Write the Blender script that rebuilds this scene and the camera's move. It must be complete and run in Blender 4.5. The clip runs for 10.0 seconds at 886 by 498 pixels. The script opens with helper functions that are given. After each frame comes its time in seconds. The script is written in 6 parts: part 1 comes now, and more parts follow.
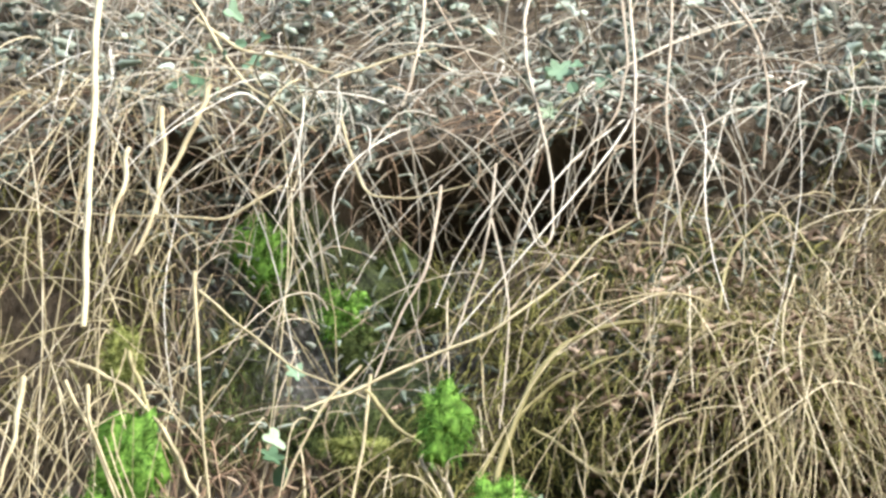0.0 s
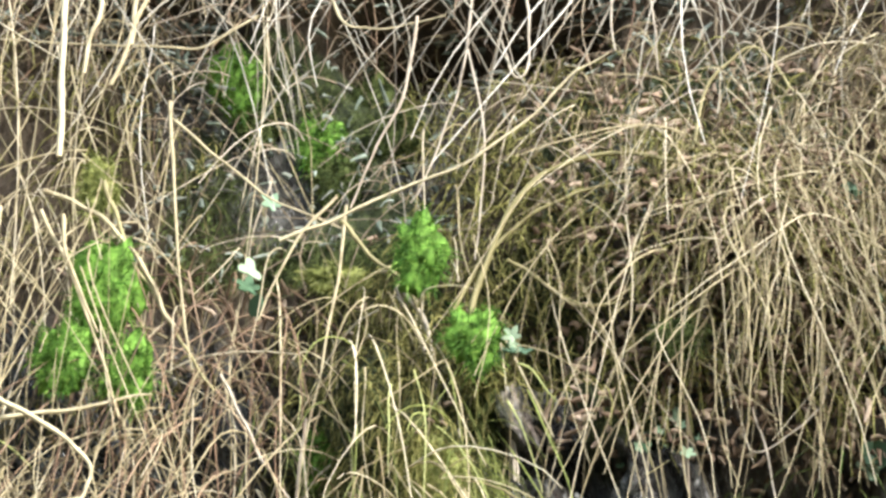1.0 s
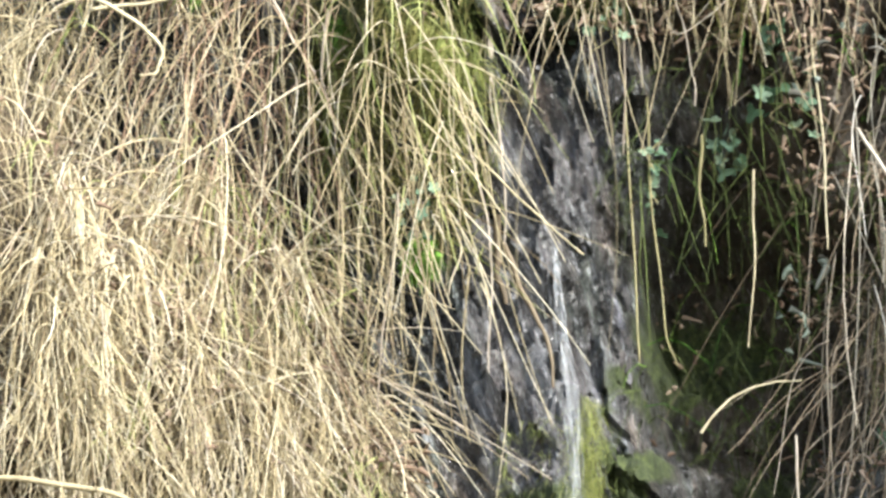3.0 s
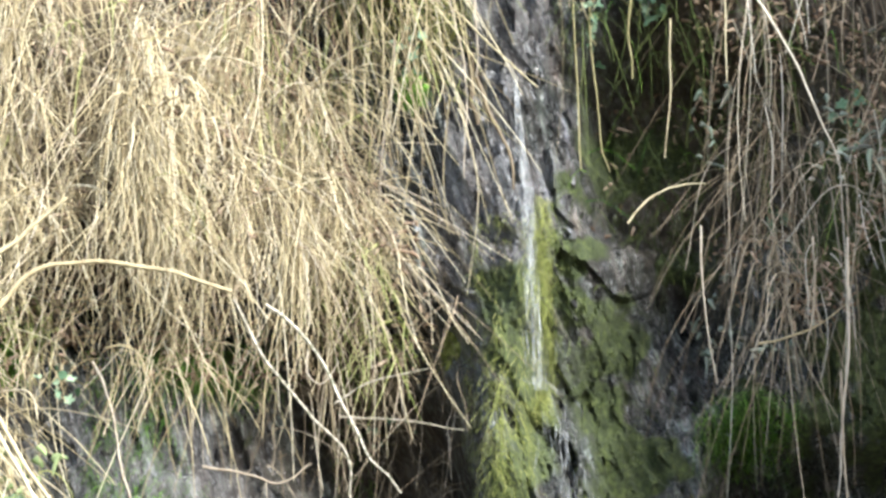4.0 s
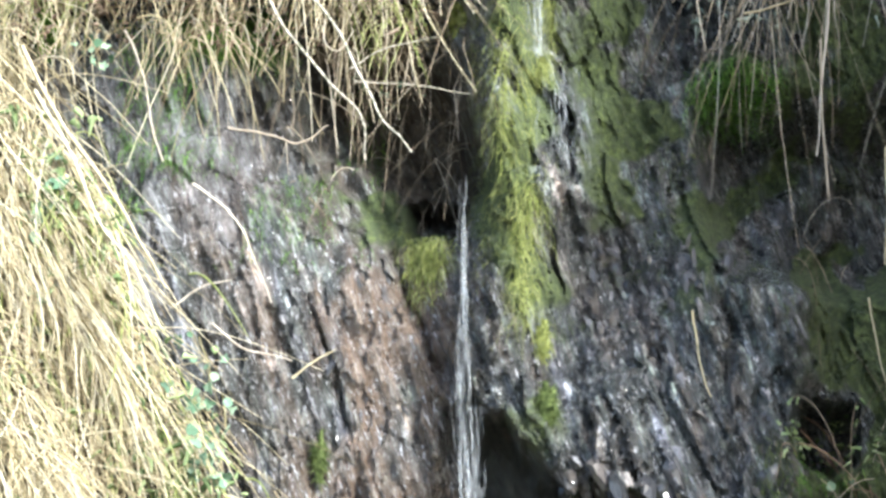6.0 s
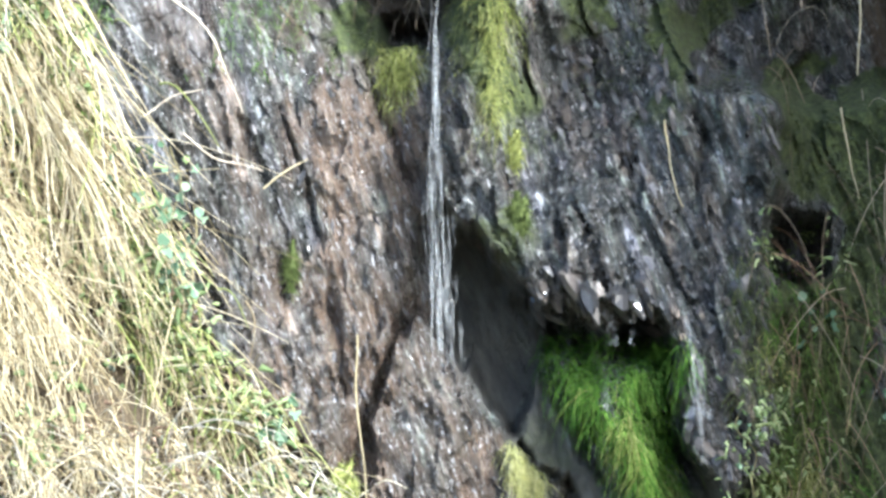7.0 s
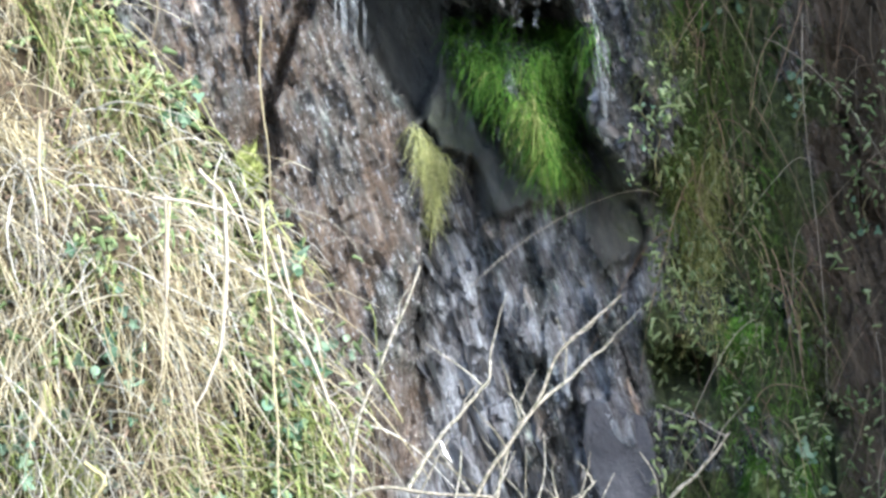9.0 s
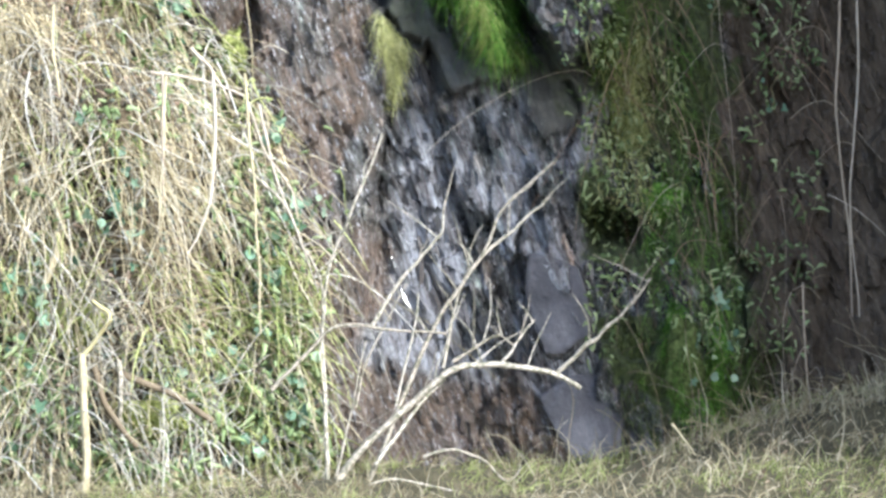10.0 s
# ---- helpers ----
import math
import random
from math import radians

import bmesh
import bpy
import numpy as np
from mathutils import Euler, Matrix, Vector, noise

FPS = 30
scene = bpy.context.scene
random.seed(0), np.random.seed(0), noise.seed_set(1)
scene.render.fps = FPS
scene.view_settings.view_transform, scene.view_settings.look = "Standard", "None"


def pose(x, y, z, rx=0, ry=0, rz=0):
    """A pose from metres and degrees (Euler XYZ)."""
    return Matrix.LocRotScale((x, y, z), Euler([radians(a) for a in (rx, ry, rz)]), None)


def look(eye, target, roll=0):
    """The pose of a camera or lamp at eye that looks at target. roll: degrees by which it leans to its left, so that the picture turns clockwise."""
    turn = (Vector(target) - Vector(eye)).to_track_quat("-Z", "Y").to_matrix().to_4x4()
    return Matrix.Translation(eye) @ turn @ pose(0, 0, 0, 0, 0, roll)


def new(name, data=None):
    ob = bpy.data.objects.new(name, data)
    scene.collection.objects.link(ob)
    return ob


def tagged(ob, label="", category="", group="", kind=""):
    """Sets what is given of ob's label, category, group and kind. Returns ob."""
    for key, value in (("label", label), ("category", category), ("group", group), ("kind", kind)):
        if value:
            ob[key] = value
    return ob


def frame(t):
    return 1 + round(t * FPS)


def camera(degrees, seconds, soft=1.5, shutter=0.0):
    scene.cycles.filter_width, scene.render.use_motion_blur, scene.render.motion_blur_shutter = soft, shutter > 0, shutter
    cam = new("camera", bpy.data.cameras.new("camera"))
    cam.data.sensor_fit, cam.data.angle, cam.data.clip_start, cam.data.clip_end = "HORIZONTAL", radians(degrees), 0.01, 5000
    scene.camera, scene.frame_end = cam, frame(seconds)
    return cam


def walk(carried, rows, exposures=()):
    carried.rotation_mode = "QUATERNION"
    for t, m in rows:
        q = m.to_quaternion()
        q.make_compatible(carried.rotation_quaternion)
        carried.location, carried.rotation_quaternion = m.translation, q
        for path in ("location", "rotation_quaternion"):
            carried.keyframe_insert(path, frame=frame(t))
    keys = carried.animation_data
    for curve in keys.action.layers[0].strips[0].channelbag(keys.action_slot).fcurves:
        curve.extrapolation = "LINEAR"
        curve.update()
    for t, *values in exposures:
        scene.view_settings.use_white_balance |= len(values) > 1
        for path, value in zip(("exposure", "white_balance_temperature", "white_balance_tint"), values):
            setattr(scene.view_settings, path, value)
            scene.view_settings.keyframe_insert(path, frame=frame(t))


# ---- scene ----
cam = camera(14.0, 10.0, soft=2.9, shutter=0.0)
PATH = [
    (0.0, pose(-0.2988, -6.1885, 2.4210, 118.2399, 0, 2.9828)),
    (0.2, pose(-0.2988, -6.1873, 2.4211, 117.3599, 0, 2.6484)),
    (0.5, pose(-0.2990, -6.1840, 2.4215, 116.9620, 0, 2.6490)),
    (1.0, pose(-0.2986, -6.1921, 2.4206, 115.5436, 0, 2.5518)),
    (1.5, pose(-0.2985, -6.1944, 2.4203, 113.9102, 0, 2.4435)),
    (2.0, pose(-0.2986, -6.1924, 2.4205, 111.5811, 0, 2.3001)),
    (2.5, pose(-0.2637, -6.9905, 2.3247, 108.4136, 0, 2.3388)),
    (2.7, pose(-0.2439, -7.4442, 2.2703, 107.1202, 0, 2.3957)),
    (3.8, pose(-0.1303, -10.0457, 1.9581, 101.6147, 0, 2.2829)),
    (4.0, pose(-0.1072, -10.5742, 1.8947, 100.7674, 0, 2.1927)),
    (4.5, pose(-0.0717, -11.3871, 1.7971, 99.1031, 0, 1.9938)),
    (5.0, pose(-0.0725, -11.3705, 1.7991, 97.8208, 0, 1.9151)),
    (5.2, pose(-0.0722, -11.3762, 1.7985, 97.3243, 0, 1.9651)),
    (6.3, pose(-0.0722, -11.3777, 1.7983, 94.5123, 0, 2.3836)),
    (6.5, pose(-0.0725, -11.3702, 1.7992, 93.8882, 0, 2.2708)),
    (7.0, pose(-0.0730, -11.3577, 1.8007, 92.3343, 0, 1.8808)),
    (7.5, pose(-0.0730, -11.3583, 1.8006, 90.9644, 0, 1.8688)),
    (8.0, pose(-0.0733, -11.3518, 1.8014, 89.4454, 0, 1.5119)),
    (8.5, pose(-0.0732, -11.3543, 1.8011, 88.4576, 0, 0.9419)),
    (9.0, pose(-0.0738, -11.3391, 1.8029, 87.2751, 0, 0.3551)),
    (9.5, pose(-0.0638, -11.5685, 1.7754, 86.4404, 0, -0.0912)),
    (10.0, pose(-0.0000, -13.0300, 1.6000, 86.5000, 0, -0.0000)),
]
walk(cam, PATH, exposures=[(0.0, 1.5, 6450.0, 7.0), (2.0, 1.72, 6400.0, 7.0), (4.5, 1.85, 6150.0, 6.0), (6.5, 2.12, 5900.0, 5.0), (8.0, 1.86, 5750.0, 5.0), (10.0, 1.66, 5750.0, 7.0)])

# ---- world, sun ----
SUN_AZ, SUN_EL = 47.0, 38.0         # degrees: azimuth right of straight behind the viewer, and height
world = bpy.data.worlds.new("sky")
scene.world = world
world.use_nodes = True
wn = world.node_tree
wn.nodes.clear()
sky = wn.nodes.new("ShaderNodeTexSky")
sky.sky_type, sky.sun_disc = "NISHITA", False
sky.sun_elevation = radians(SUN_EL)
sky.sun_rotation = radians(180 - SUN_AZ)
sky.dust_density = 3.0
bg = wn.nodes.new("ShaderNodeBackground")
bg.inputs["Strength"].default_value = 0.15
wout = wn.nodes.new("ShaderNodeOutputWorld")
wn.links.new(sky.outputs["Color"], bg.inputs["Color"])
wn.links.new(bg.outputs["Background"], wout.inputs["Surface"])
sun = new("sun", bpy.data.lights.new("sun", "SUN"))
sun.data.energy, sun.data.angle, sun.data.color = 2.9, radians(5.0), (1.0, 0.97, 0.92)
sx = math.sin(radians(SUN_AZ)) * math.cos(radians(SUN_EL))
sy = -math.cos(radians(SUN_AZ)) * math.cos(radians(SUN_EL))
sun.matrix_world = look((sx * 30, sy * 30, math.sin(radians(SUN_EL)) * 30), (0, 0, 0))


# ---- materials ----
def nodes_of(name):
    m = bpy.data.materials.new(name)
    m.use_nodes = True
    t = m.node_tree
    t.nodes.clear()
    out = t.nodes.new("ShaderNodeOutputMaterial")
    b = t.nodes.new("ShaderNodeBsdfPrincipled")
    t.links.new(b.outputs["BSDF"], out.inputs["Surface"])
    return m, t, b


def noise_node(t, scale, detail=4.0, rough=0.6, stretch=None, vec=None):
    n = t.nodes.new("ShaderNodeTexNoise")
    n.inputs["Scale"].default_value, n.inputs["Detail"].default_value, n.inputs["Roughness"].default_value = scale, detail, rough
    if vec is None:
        co = t.nodes.new("ShaderNodeTexCoord")
        vec = co.outputs["Object"]
    if stretch:
        if len(stretch) > 3:
            tr = t.nodes.new("ShaderNodeMapping")
            tr.inputs["Rotation"].default_value = (0, radians(stretch[3]), 0)
            t.links.new(vec, tr.inputs["Vector"])
            vec = tr.outputs["Vector"]
        mp = t.nodes.new("ShaderNodeMapping")
        mp.inputs["Scale"].default_value = stretch[:3]
        t.links.new(vec, mp.inputs["Vector"])
        vec = mp.outputs["Vector"]
    t.links.new(vec, n.inputs["Vector"])
    return n.outputs["Fac"]


def ramp(t, fac, stops):
    r = t.nodes.new("ShaderNodeValToRGB")
    e = r.color_ramp.elements
    while len(e) < len(stops):
        e.new(0.5)
    for k, (p, c) in enumerate(stops):
        e[k].position = p
        e[k].color = (*c, 1) if len(c) == 3 else c
    t.links.new(fac, r.inputs["Fac"])
    return r.outputs["Color"]


def mix(t, fac, a, b, kind="MIX"):
    n = t.nodes.new("ShaderNodeMix")
    n.data_type, n.blend_type = "RGBA", kind
    for sock, v in ((n.inputs["Factor"], fac), (n.inputs["A"], a), (n.inputs["B"], b)):
        if isinstance(v, bpy.types.NodeSocket):
            t.links.new(v, sock)
        elif isinstance(v, tuple):
            sock.default_value = (*v, 1)
        else:
            sock.default_value = v
    return n.outputs["Result"]


def calc(t, op, a, b=0.0):
    n = t.nodes.new("ShaderNodeMath")
    n.operation = op
    n.use_clamp = op in ("MULTIPLY", "ADD", "SUBTRACT")
    for sock, v in zip(n.inputs, (a, b)):
        if isinstance(v, bpy.types.NodeSocket):
            t.links.new(v, sock)
        else:
            sock.default_value = v
    return n.outputs["Value"]


def bumped(t, b, height, strength, distance):
    n = t.nodes.new("ShaderNodeBump")
    n.inputs["Strength"].default_value, n.inputs["Distance"].default_value = strength, distance
    t.links.new(height, n.inputs["Height"])
    t.links.new(n.outputs["Normal"], b.inputs["Normal"])


def plant(name, stops, rough=0.6, island=True, through_light=0.0, scale=30.0, spec=0.35, deep=False):
    """A stem, blade or leaf material: colour by random per strand, mottled along its length."""
    m, t, b = nodes_of(name)
    if island:
        rnd = t.nodes.new("ShaderNodeNewGeometry").outputs["Random Per Island"]
    else:
        rnd = t.nodes.new("ShaderNodeObjectInfo").outputs["Random"]
    base = ramp(t, rnd, stops)
    mott = noise_node(t, scale, 3.0)
    col = mix(t, 1.0, base, ramp(t, mott, [(0.36, (0.3, 0.33, 0.25)), (0.6, (1.0, 1.0, 1.0))] if deep else [(0.3, (0.74, 0.71, 0.66)), (0.55, (1.0, 1.0, 1.0))]), "MULTIPLY")
    t.links.new(col, b.inputs["Base Color"])
    b.inputs["Roughness"].default_value = rough
    b.inputs["Specular IOR Level"].default_value = spec
    bumped(t, b, noise_node(t, scale * 8, 2.0), 0.4, 0.002)
    if through_light:
        tr = t.nodes.new("ShaderNodeBsdfTranslucent")
        t.links.new(col, tr.inputs["Color"])
        mx = t.nodes.new("ShaderNodeMixShader")
        mx.inputs["Fac"].default_value = through_light
        out = [n for n in t.nodes if n.type == "OUTPUT_MATERIAL"][0]
        t.links.new(b.outputs["BSDF"], mx.inputs[1])
        t.links.new(tr.outputs["BSDF"], mx.inputs[2])
        t.links.new(mx.outputs["Shader"], out.inputs["Surface"])
    return m


def rock_material():
    m, t, b = nodes_of("wet_slate_rock")
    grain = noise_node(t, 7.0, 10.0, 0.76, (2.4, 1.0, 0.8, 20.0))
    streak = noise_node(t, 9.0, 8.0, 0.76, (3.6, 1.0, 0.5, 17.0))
    fine = noise_node(t, 30.0, 8.0, 0.78, (3.0, 1.0, 0.9, 20.0))
    hue = noise_node(t, 3.5, 5.0, 0.65, (4.0, 1.0, 0.5, 18.0))
    big = noise_node(t, 1.6, 4.0)
    # slate grain; crevice shade and wet highlights are painted into its end tones
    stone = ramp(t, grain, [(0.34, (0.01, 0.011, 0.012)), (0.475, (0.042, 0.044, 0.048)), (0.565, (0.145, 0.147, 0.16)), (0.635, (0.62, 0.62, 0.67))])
    tone = ramp(t, big, [(0.35, (0.7, 0.78, 0.76)), (0.65, (1.15, 1.06, 1.04))])
    stone = mix(t, 1.0, stone, tone, "MULTIPLY")
    stone = mix(t, 1.0, stone, ramp(t, hue, [(0.34, (1.25, 1.0, 0.74)), (0.46, (1.0, 0.94, 0.86)), (0.52, (0.86, 1.0, 0.84)), (0.62, (1.0, 1.06, 1.2)), (0.75, (1.2, 1.2, 1.3))]), "MULTIPLY")

    def attr(name):
        a = t.nodes.new("ShaderNodeAttribute")
        a.attribute_name = name
        return a.outputs["Fac"]

    # steep streaks: paints shaded cracks darker and wet ridges brighter
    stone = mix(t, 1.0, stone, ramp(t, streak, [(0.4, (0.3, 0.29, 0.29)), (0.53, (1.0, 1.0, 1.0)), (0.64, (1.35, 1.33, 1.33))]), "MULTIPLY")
    rust = ramp(t, streak, [(0.3, (0.045, 0.027, 0.017)), (0.46, (0.12, 0.075, 0.046)), (0.57, (0.19, 0.13, 0.092)), (0.67, (0.48, 0.41, 0.36))])
    col = mix(t, calc(t, "MULTIPLY", attr("rust"), ramp(t, streak, [(0.3, (0.35, 0.35, 0.35)), (0.6, (1, 1, 1))])), stone, rust)
    earth = ramp(t, grain, [(0.25, (0.026, 0.019, 0.012)), (0.5, (0.11, 0.08, 0.05)), (0.75, (0.24, 0.18, 0.12))])
    col = mix(t, attr("soil"), col, earth)
    # small white wet glints painted into the colour, left off the soil
    painted_glints = ramp(t, fine, [(0.56, (0, 0, 0)), (0.63, (1.0, 1.0, 1.0))])
    col = mix(t, mix(t, attr("soil"), painted_glints, (0.0, 0.0, 0.0)), col, (0.55, 0.555, 0.6))
    # pale slate, with a silvery lit sheen painted into its streaks
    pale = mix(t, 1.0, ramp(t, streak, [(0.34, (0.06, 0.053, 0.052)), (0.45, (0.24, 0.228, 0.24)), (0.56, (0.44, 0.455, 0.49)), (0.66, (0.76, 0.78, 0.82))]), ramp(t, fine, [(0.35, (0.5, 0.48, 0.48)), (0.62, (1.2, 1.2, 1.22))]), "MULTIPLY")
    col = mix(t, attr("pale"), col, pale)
    even = attr("even")
    col = mix(t, even, col, ramp(t, noise_node(t, 9.0, 7.0, 0.7, (2.0, 1.0, 0.6, 25.0)), [(0.3, (0.05, 0.05, 0.05)), (0.52, (0.095, 0.096, 0.088)), (0.72, (0.17, 0.168, 0.155))]))
    green = ramp(t, noise_node(t, 38.0, 5.0, 0.7), [(0.28, (0.016, 0.025, 0.009)), (0.5, (0.06, 0.083, 0.026)), (0.72, (0.16, 0.2, 0.06))])
    mossy = attr("moss")
    edge = ramp(t, calc(t, "MULTIPLY", mossy, calc(t, "ADD", noise_node(t, 16.0, 6.0, 0.75), 0.35)), [(0.22, (0, 0, 0)), (0.5, (1, 1, 1))])
    col = mix(t, edge, col, green)
    t.links.new(col, b.inputs["Base Color"])
    dry = calc(t, "ADD", edge, attr("soil"))
    wet = ramp(t, noise_node(t, 22.0, 5.0, 0.7, (2.0, 1.0, 0.5, 18.0)), [(0.35, (0.1, 0.1, 0.1)), (0.62, (0.42, 0.42, 0.42))])
    t.links.new(mix(t, calc(t, "ADD", dry, calc(t, "MULTIPLY", even, 0.55)), wet, (0.85, 0.85, 0.85)), b.inputs["Roughness"])
    b.inputs["Specular IOR Level"].default_value = 0.6
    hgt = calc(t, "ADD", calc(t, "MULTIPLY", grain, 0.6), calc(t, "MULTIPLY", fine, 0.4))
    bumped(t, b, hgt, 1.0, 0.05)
    film = t.nodes.new("ShaderNodeBump")
    film.inputs["Strength"].default_value, film.inputs["Distance"].default_value = 1.0, 0.035
    t.links.new(noise_node(t, 26.0, 4.0, 0.65, (2.4, 1.0, 0.6, 22.0)), film.inputs["Height"])
    t.links.new(film.outputs["Normal"], b.inputs["Coat Normal"])
    t.links.new(mix(t, calc(t, "ADD", dry, calc(t, "MULTIPLY", even, 0.8)), (1.0, 1.0, 1.0), (0.0, 0.0, 0.0)), b.inputs["Coat Weight"])
    b.inputs["Coat Roughness"].default_value = 0.09
    return m


def slab_material():
    m, t, b = nodes_of("smooth_grey_slate")
    g = noise_node(t, 6.0, 8.0, 0.65, (1.0, 1.0, 0.6, 30.0))
    f = noise_node(t, 90.0, 4.0, 0.7)
    col = ramp(t, g, [(0.34, (0.05, 0.05, 0.058)), (0.5, (0.1, 0.099, 0.115)), (0.66, (0.18, 0.178, 0.198))])
    col = mix(t, ramp(t, f, [(0.58, (0, 0, 0)), (0.8, (0.5, 0.5, 0.5))]), col, (0.24, 0.24, 0.26))
    t.links.new(col, b.inputs["Base Color"])
    b.inputs["Roughness"].default_value = 0.55
    bumped(t, b, calc(t, "ADD", calc(t, "MULTIPLY", g, 0.7), calc(t, "MULTIPLY", f, 0.3)), 0.9, 0.04)
    return m


def soil_material(name, dark, mid, light):
    m, t, b = nodes_of(name)
    g = noise_node(t, 7.0, 8.0, 0.7)
    f = noise_node(t, 60.0, 5.0, 0.7)
    col = ramp(t, g, [(0.3, dark), (0.5, mid), (0.72, light)])
    col = mix(t, ramp(t, f, [(0.5, (0, 0, 0)), (0.75, (0.7, 0.7, 0.7))]), col, light)
    t.links.new(col, b.inputs["Base Color"])
    b.inputs["Roughness"].default_value = 0.9
    bumped(t, b, calc(t, "ADD", calc(t, "MULTIPLY", g, 0.5), calc(t, "MULTIPLY", f, 0.5)), 1.0, 0.04)
    return m


def water_material():
    m, t, b = nodes_of("falling_water")
    f = noise_node(t, 30.0, 5.0, 0.7, (3.0, 1.0, 0.25))
    b.inputs["Base Color"].default_value = (0.86, 0.9, 0.94, 1)
    b.inputs["Roughness"].default_value = 0.12
    b.inputs["IOR"].default_value = 1.33
    t.links.new(ramp(t, f, [(0.4, (0.02, 0.02, 0.02)), (0.7, (0.42, 0.42, 0.42))]), b.inputs["Alpha"])
    return m


ROCK = rock_material()
SLAB = slab_material()
EARTH = soil_material("bank_earth", (0.022, 0.017, 0.011), (0.085, 0.064, 0.04), (0.24, 0.185, 0.115))
GROUND = soil_material("ground_turf", (0.025, 0.022, 0.012), (0.07, 0.062, 0.03), (0.17, 0.145, 0.085))
WATER = water_material()
STRAW = plant("dry_straw", [(0.0, (0.2, 0.15, 0.085)), (0.22, (0.45, 0.375, 0.22)), (0.6, (0.68, 0.59, 0.38)), (0.85, (0.75, 0.68, 0.49)), (1.0, (0.86, 0.81, 0.66))], 0.55, True, 0.25)
HAY = plant("dry_stalks", [(0.0, (0.14, 0.11, 0.06)), (0.3, (0.36, 0.305, 0.18)), (0.7, (0.55, 0.48, 0.31)), (1.0, (0.78, 0.71, 0.55))], 0.55, True, 0.15)
TWIG = plant("dead_twigs", [(0.0, (0.13, 0.1, 0.065)), (0.5, (0.31, 0.25, 0.175)), (0.85, (0.5, 0.43, 0.33)), (1.0, (0.66, 0.6, 0.5))], 0.6)
REDTWIG = plant("red_brown_stems", [(0.0, (0.1, 0.06, 0.04)), (0.5, (0.24, 0.155, 0.1)), (1.0, (0.44, 0.32, 0.22))], 0.55)
GREYTWIG = plant("grey_dead_stems", [(0.0, (0.15, 0.13, 0.1)), (0.4, (0.33, 0.305, 0.25)), (0.8, (0.5, 0.48, 0.42)), (1.0, (0.74, 0.72, 0.67))], 0.5)
BLADE = plant("green_blades", [(0.0, (0.14, 0.17, 0.045)), (0.5, (0.36, 0.42, 0.13)), (1.0, (0.62, 0.66, 0.3))], 0.5, True, 0.3)
FUZZ = plant("bright_moss", [(0.0, (0.07, 0.18, 0.03)), (0.5, (0.165, 0.37, 0.055)), (1.0, (0.34, 0.54, 0.11))], 0.7, True, 0.25, 55.0, 0.2, True)
LIMEFUZZ = plant("yellow_green_moss", [(0.0, (0.17, 0.21, 0.05)), (0.5, (0.37, 0.41, 0.12)), (1.0, (0.6, 0.62, 0.26))], 0.7, True, 0.25, 55.0, 0.2, True)
# darker copy of the green moss, with shade put into its colour
DARKFUZZ = plant("shade_painted_moss", [(0.0, (0.045, 0.062, 0.022)), (0.5, (0.115, 0.155, 0.048)), (1.0, (0.25, 0.3, 0.1))], 0.7, True, 0.2, 55.0, 0.2, True)
OLIVEFUZZ = plant("olive_brown_moss", [(0.0, (0.1, 0.09, 0.03)), (0.5, (0.24, 0.225, 0.07)), (1.0, (0.45, 0.43, 0.16))], 0.7, True, 0.2, 55.0, 0.2, True)
PALELIME = plant("pale_lime_moss", [(0.0, (0.42, 0.44, 0.15)), (0.5, (0.66, 0.66, 0.28)), (1.0, (0.82, 0.82, 0.48))], 0.7, True, 0.25, 55.0, 0.2, True)
LITTER = plant("dead_leaves", [(0.0, (0.14, 0.09, 0.06)), (0.5, (0.32, 0.23, 0.165)), (1.0, (0.58, 0.46, 0.36))], 0.7, True, 0.2, 40.0)
DULLLEAF = plant("dull_leaves", [(0.0, (0.11, 0.1, 0.08)), (0.35, (0.21, 0.23, 0.2)), (0.7, (0.28, 0.35, 0.29)), (1.0, (0.44, 0.51, 0.46))], 0.45, True, 0.2, 40.0)
GREENLEAF = plant("green_leaves", [(0.0, (0.1, 0.15, 0.06)), (0.5, (0.25, 0.34, 0.15)), (1.0, (0.46, 0.54, 0.3))], 0.6, True, 0.25, 40.0, 0.2)
IVY = plant("ivy_leaf", [(0.0, (0.08, 0.15, 0.085)), (0.5, (0.18, 0.29, 0.2)), (1.0, (0.33, 0.43, 0.3))], 0.65, False, 0.15, 60.0, 0.1)
STEM_PALE = plant("pale_bramble_stem", [(0.0, (0.35, 0.29, 0.225)), (1.0, (0.56, 0.5, 0.42))], 0.5, False)
STEM_STRAW = plant("straw_stem", [(0.0, (0.4, 0.34, 0.21)), (1.0, (0.6, 0.54, 0.37))], 0.55, False)
STEM_BROWN = plant("brown_stem", [(0.0, (0.09, 0.07, 0.045)), (1.0, (0.2, 0.155, 0.1))], 0.6, False)
STEM_OLIVE = plant("olive_stem", [(0.0, (0.24, 0.215, 0.1)), (1.0, (0.4, 0.36, 0.19))], 0.55, False)
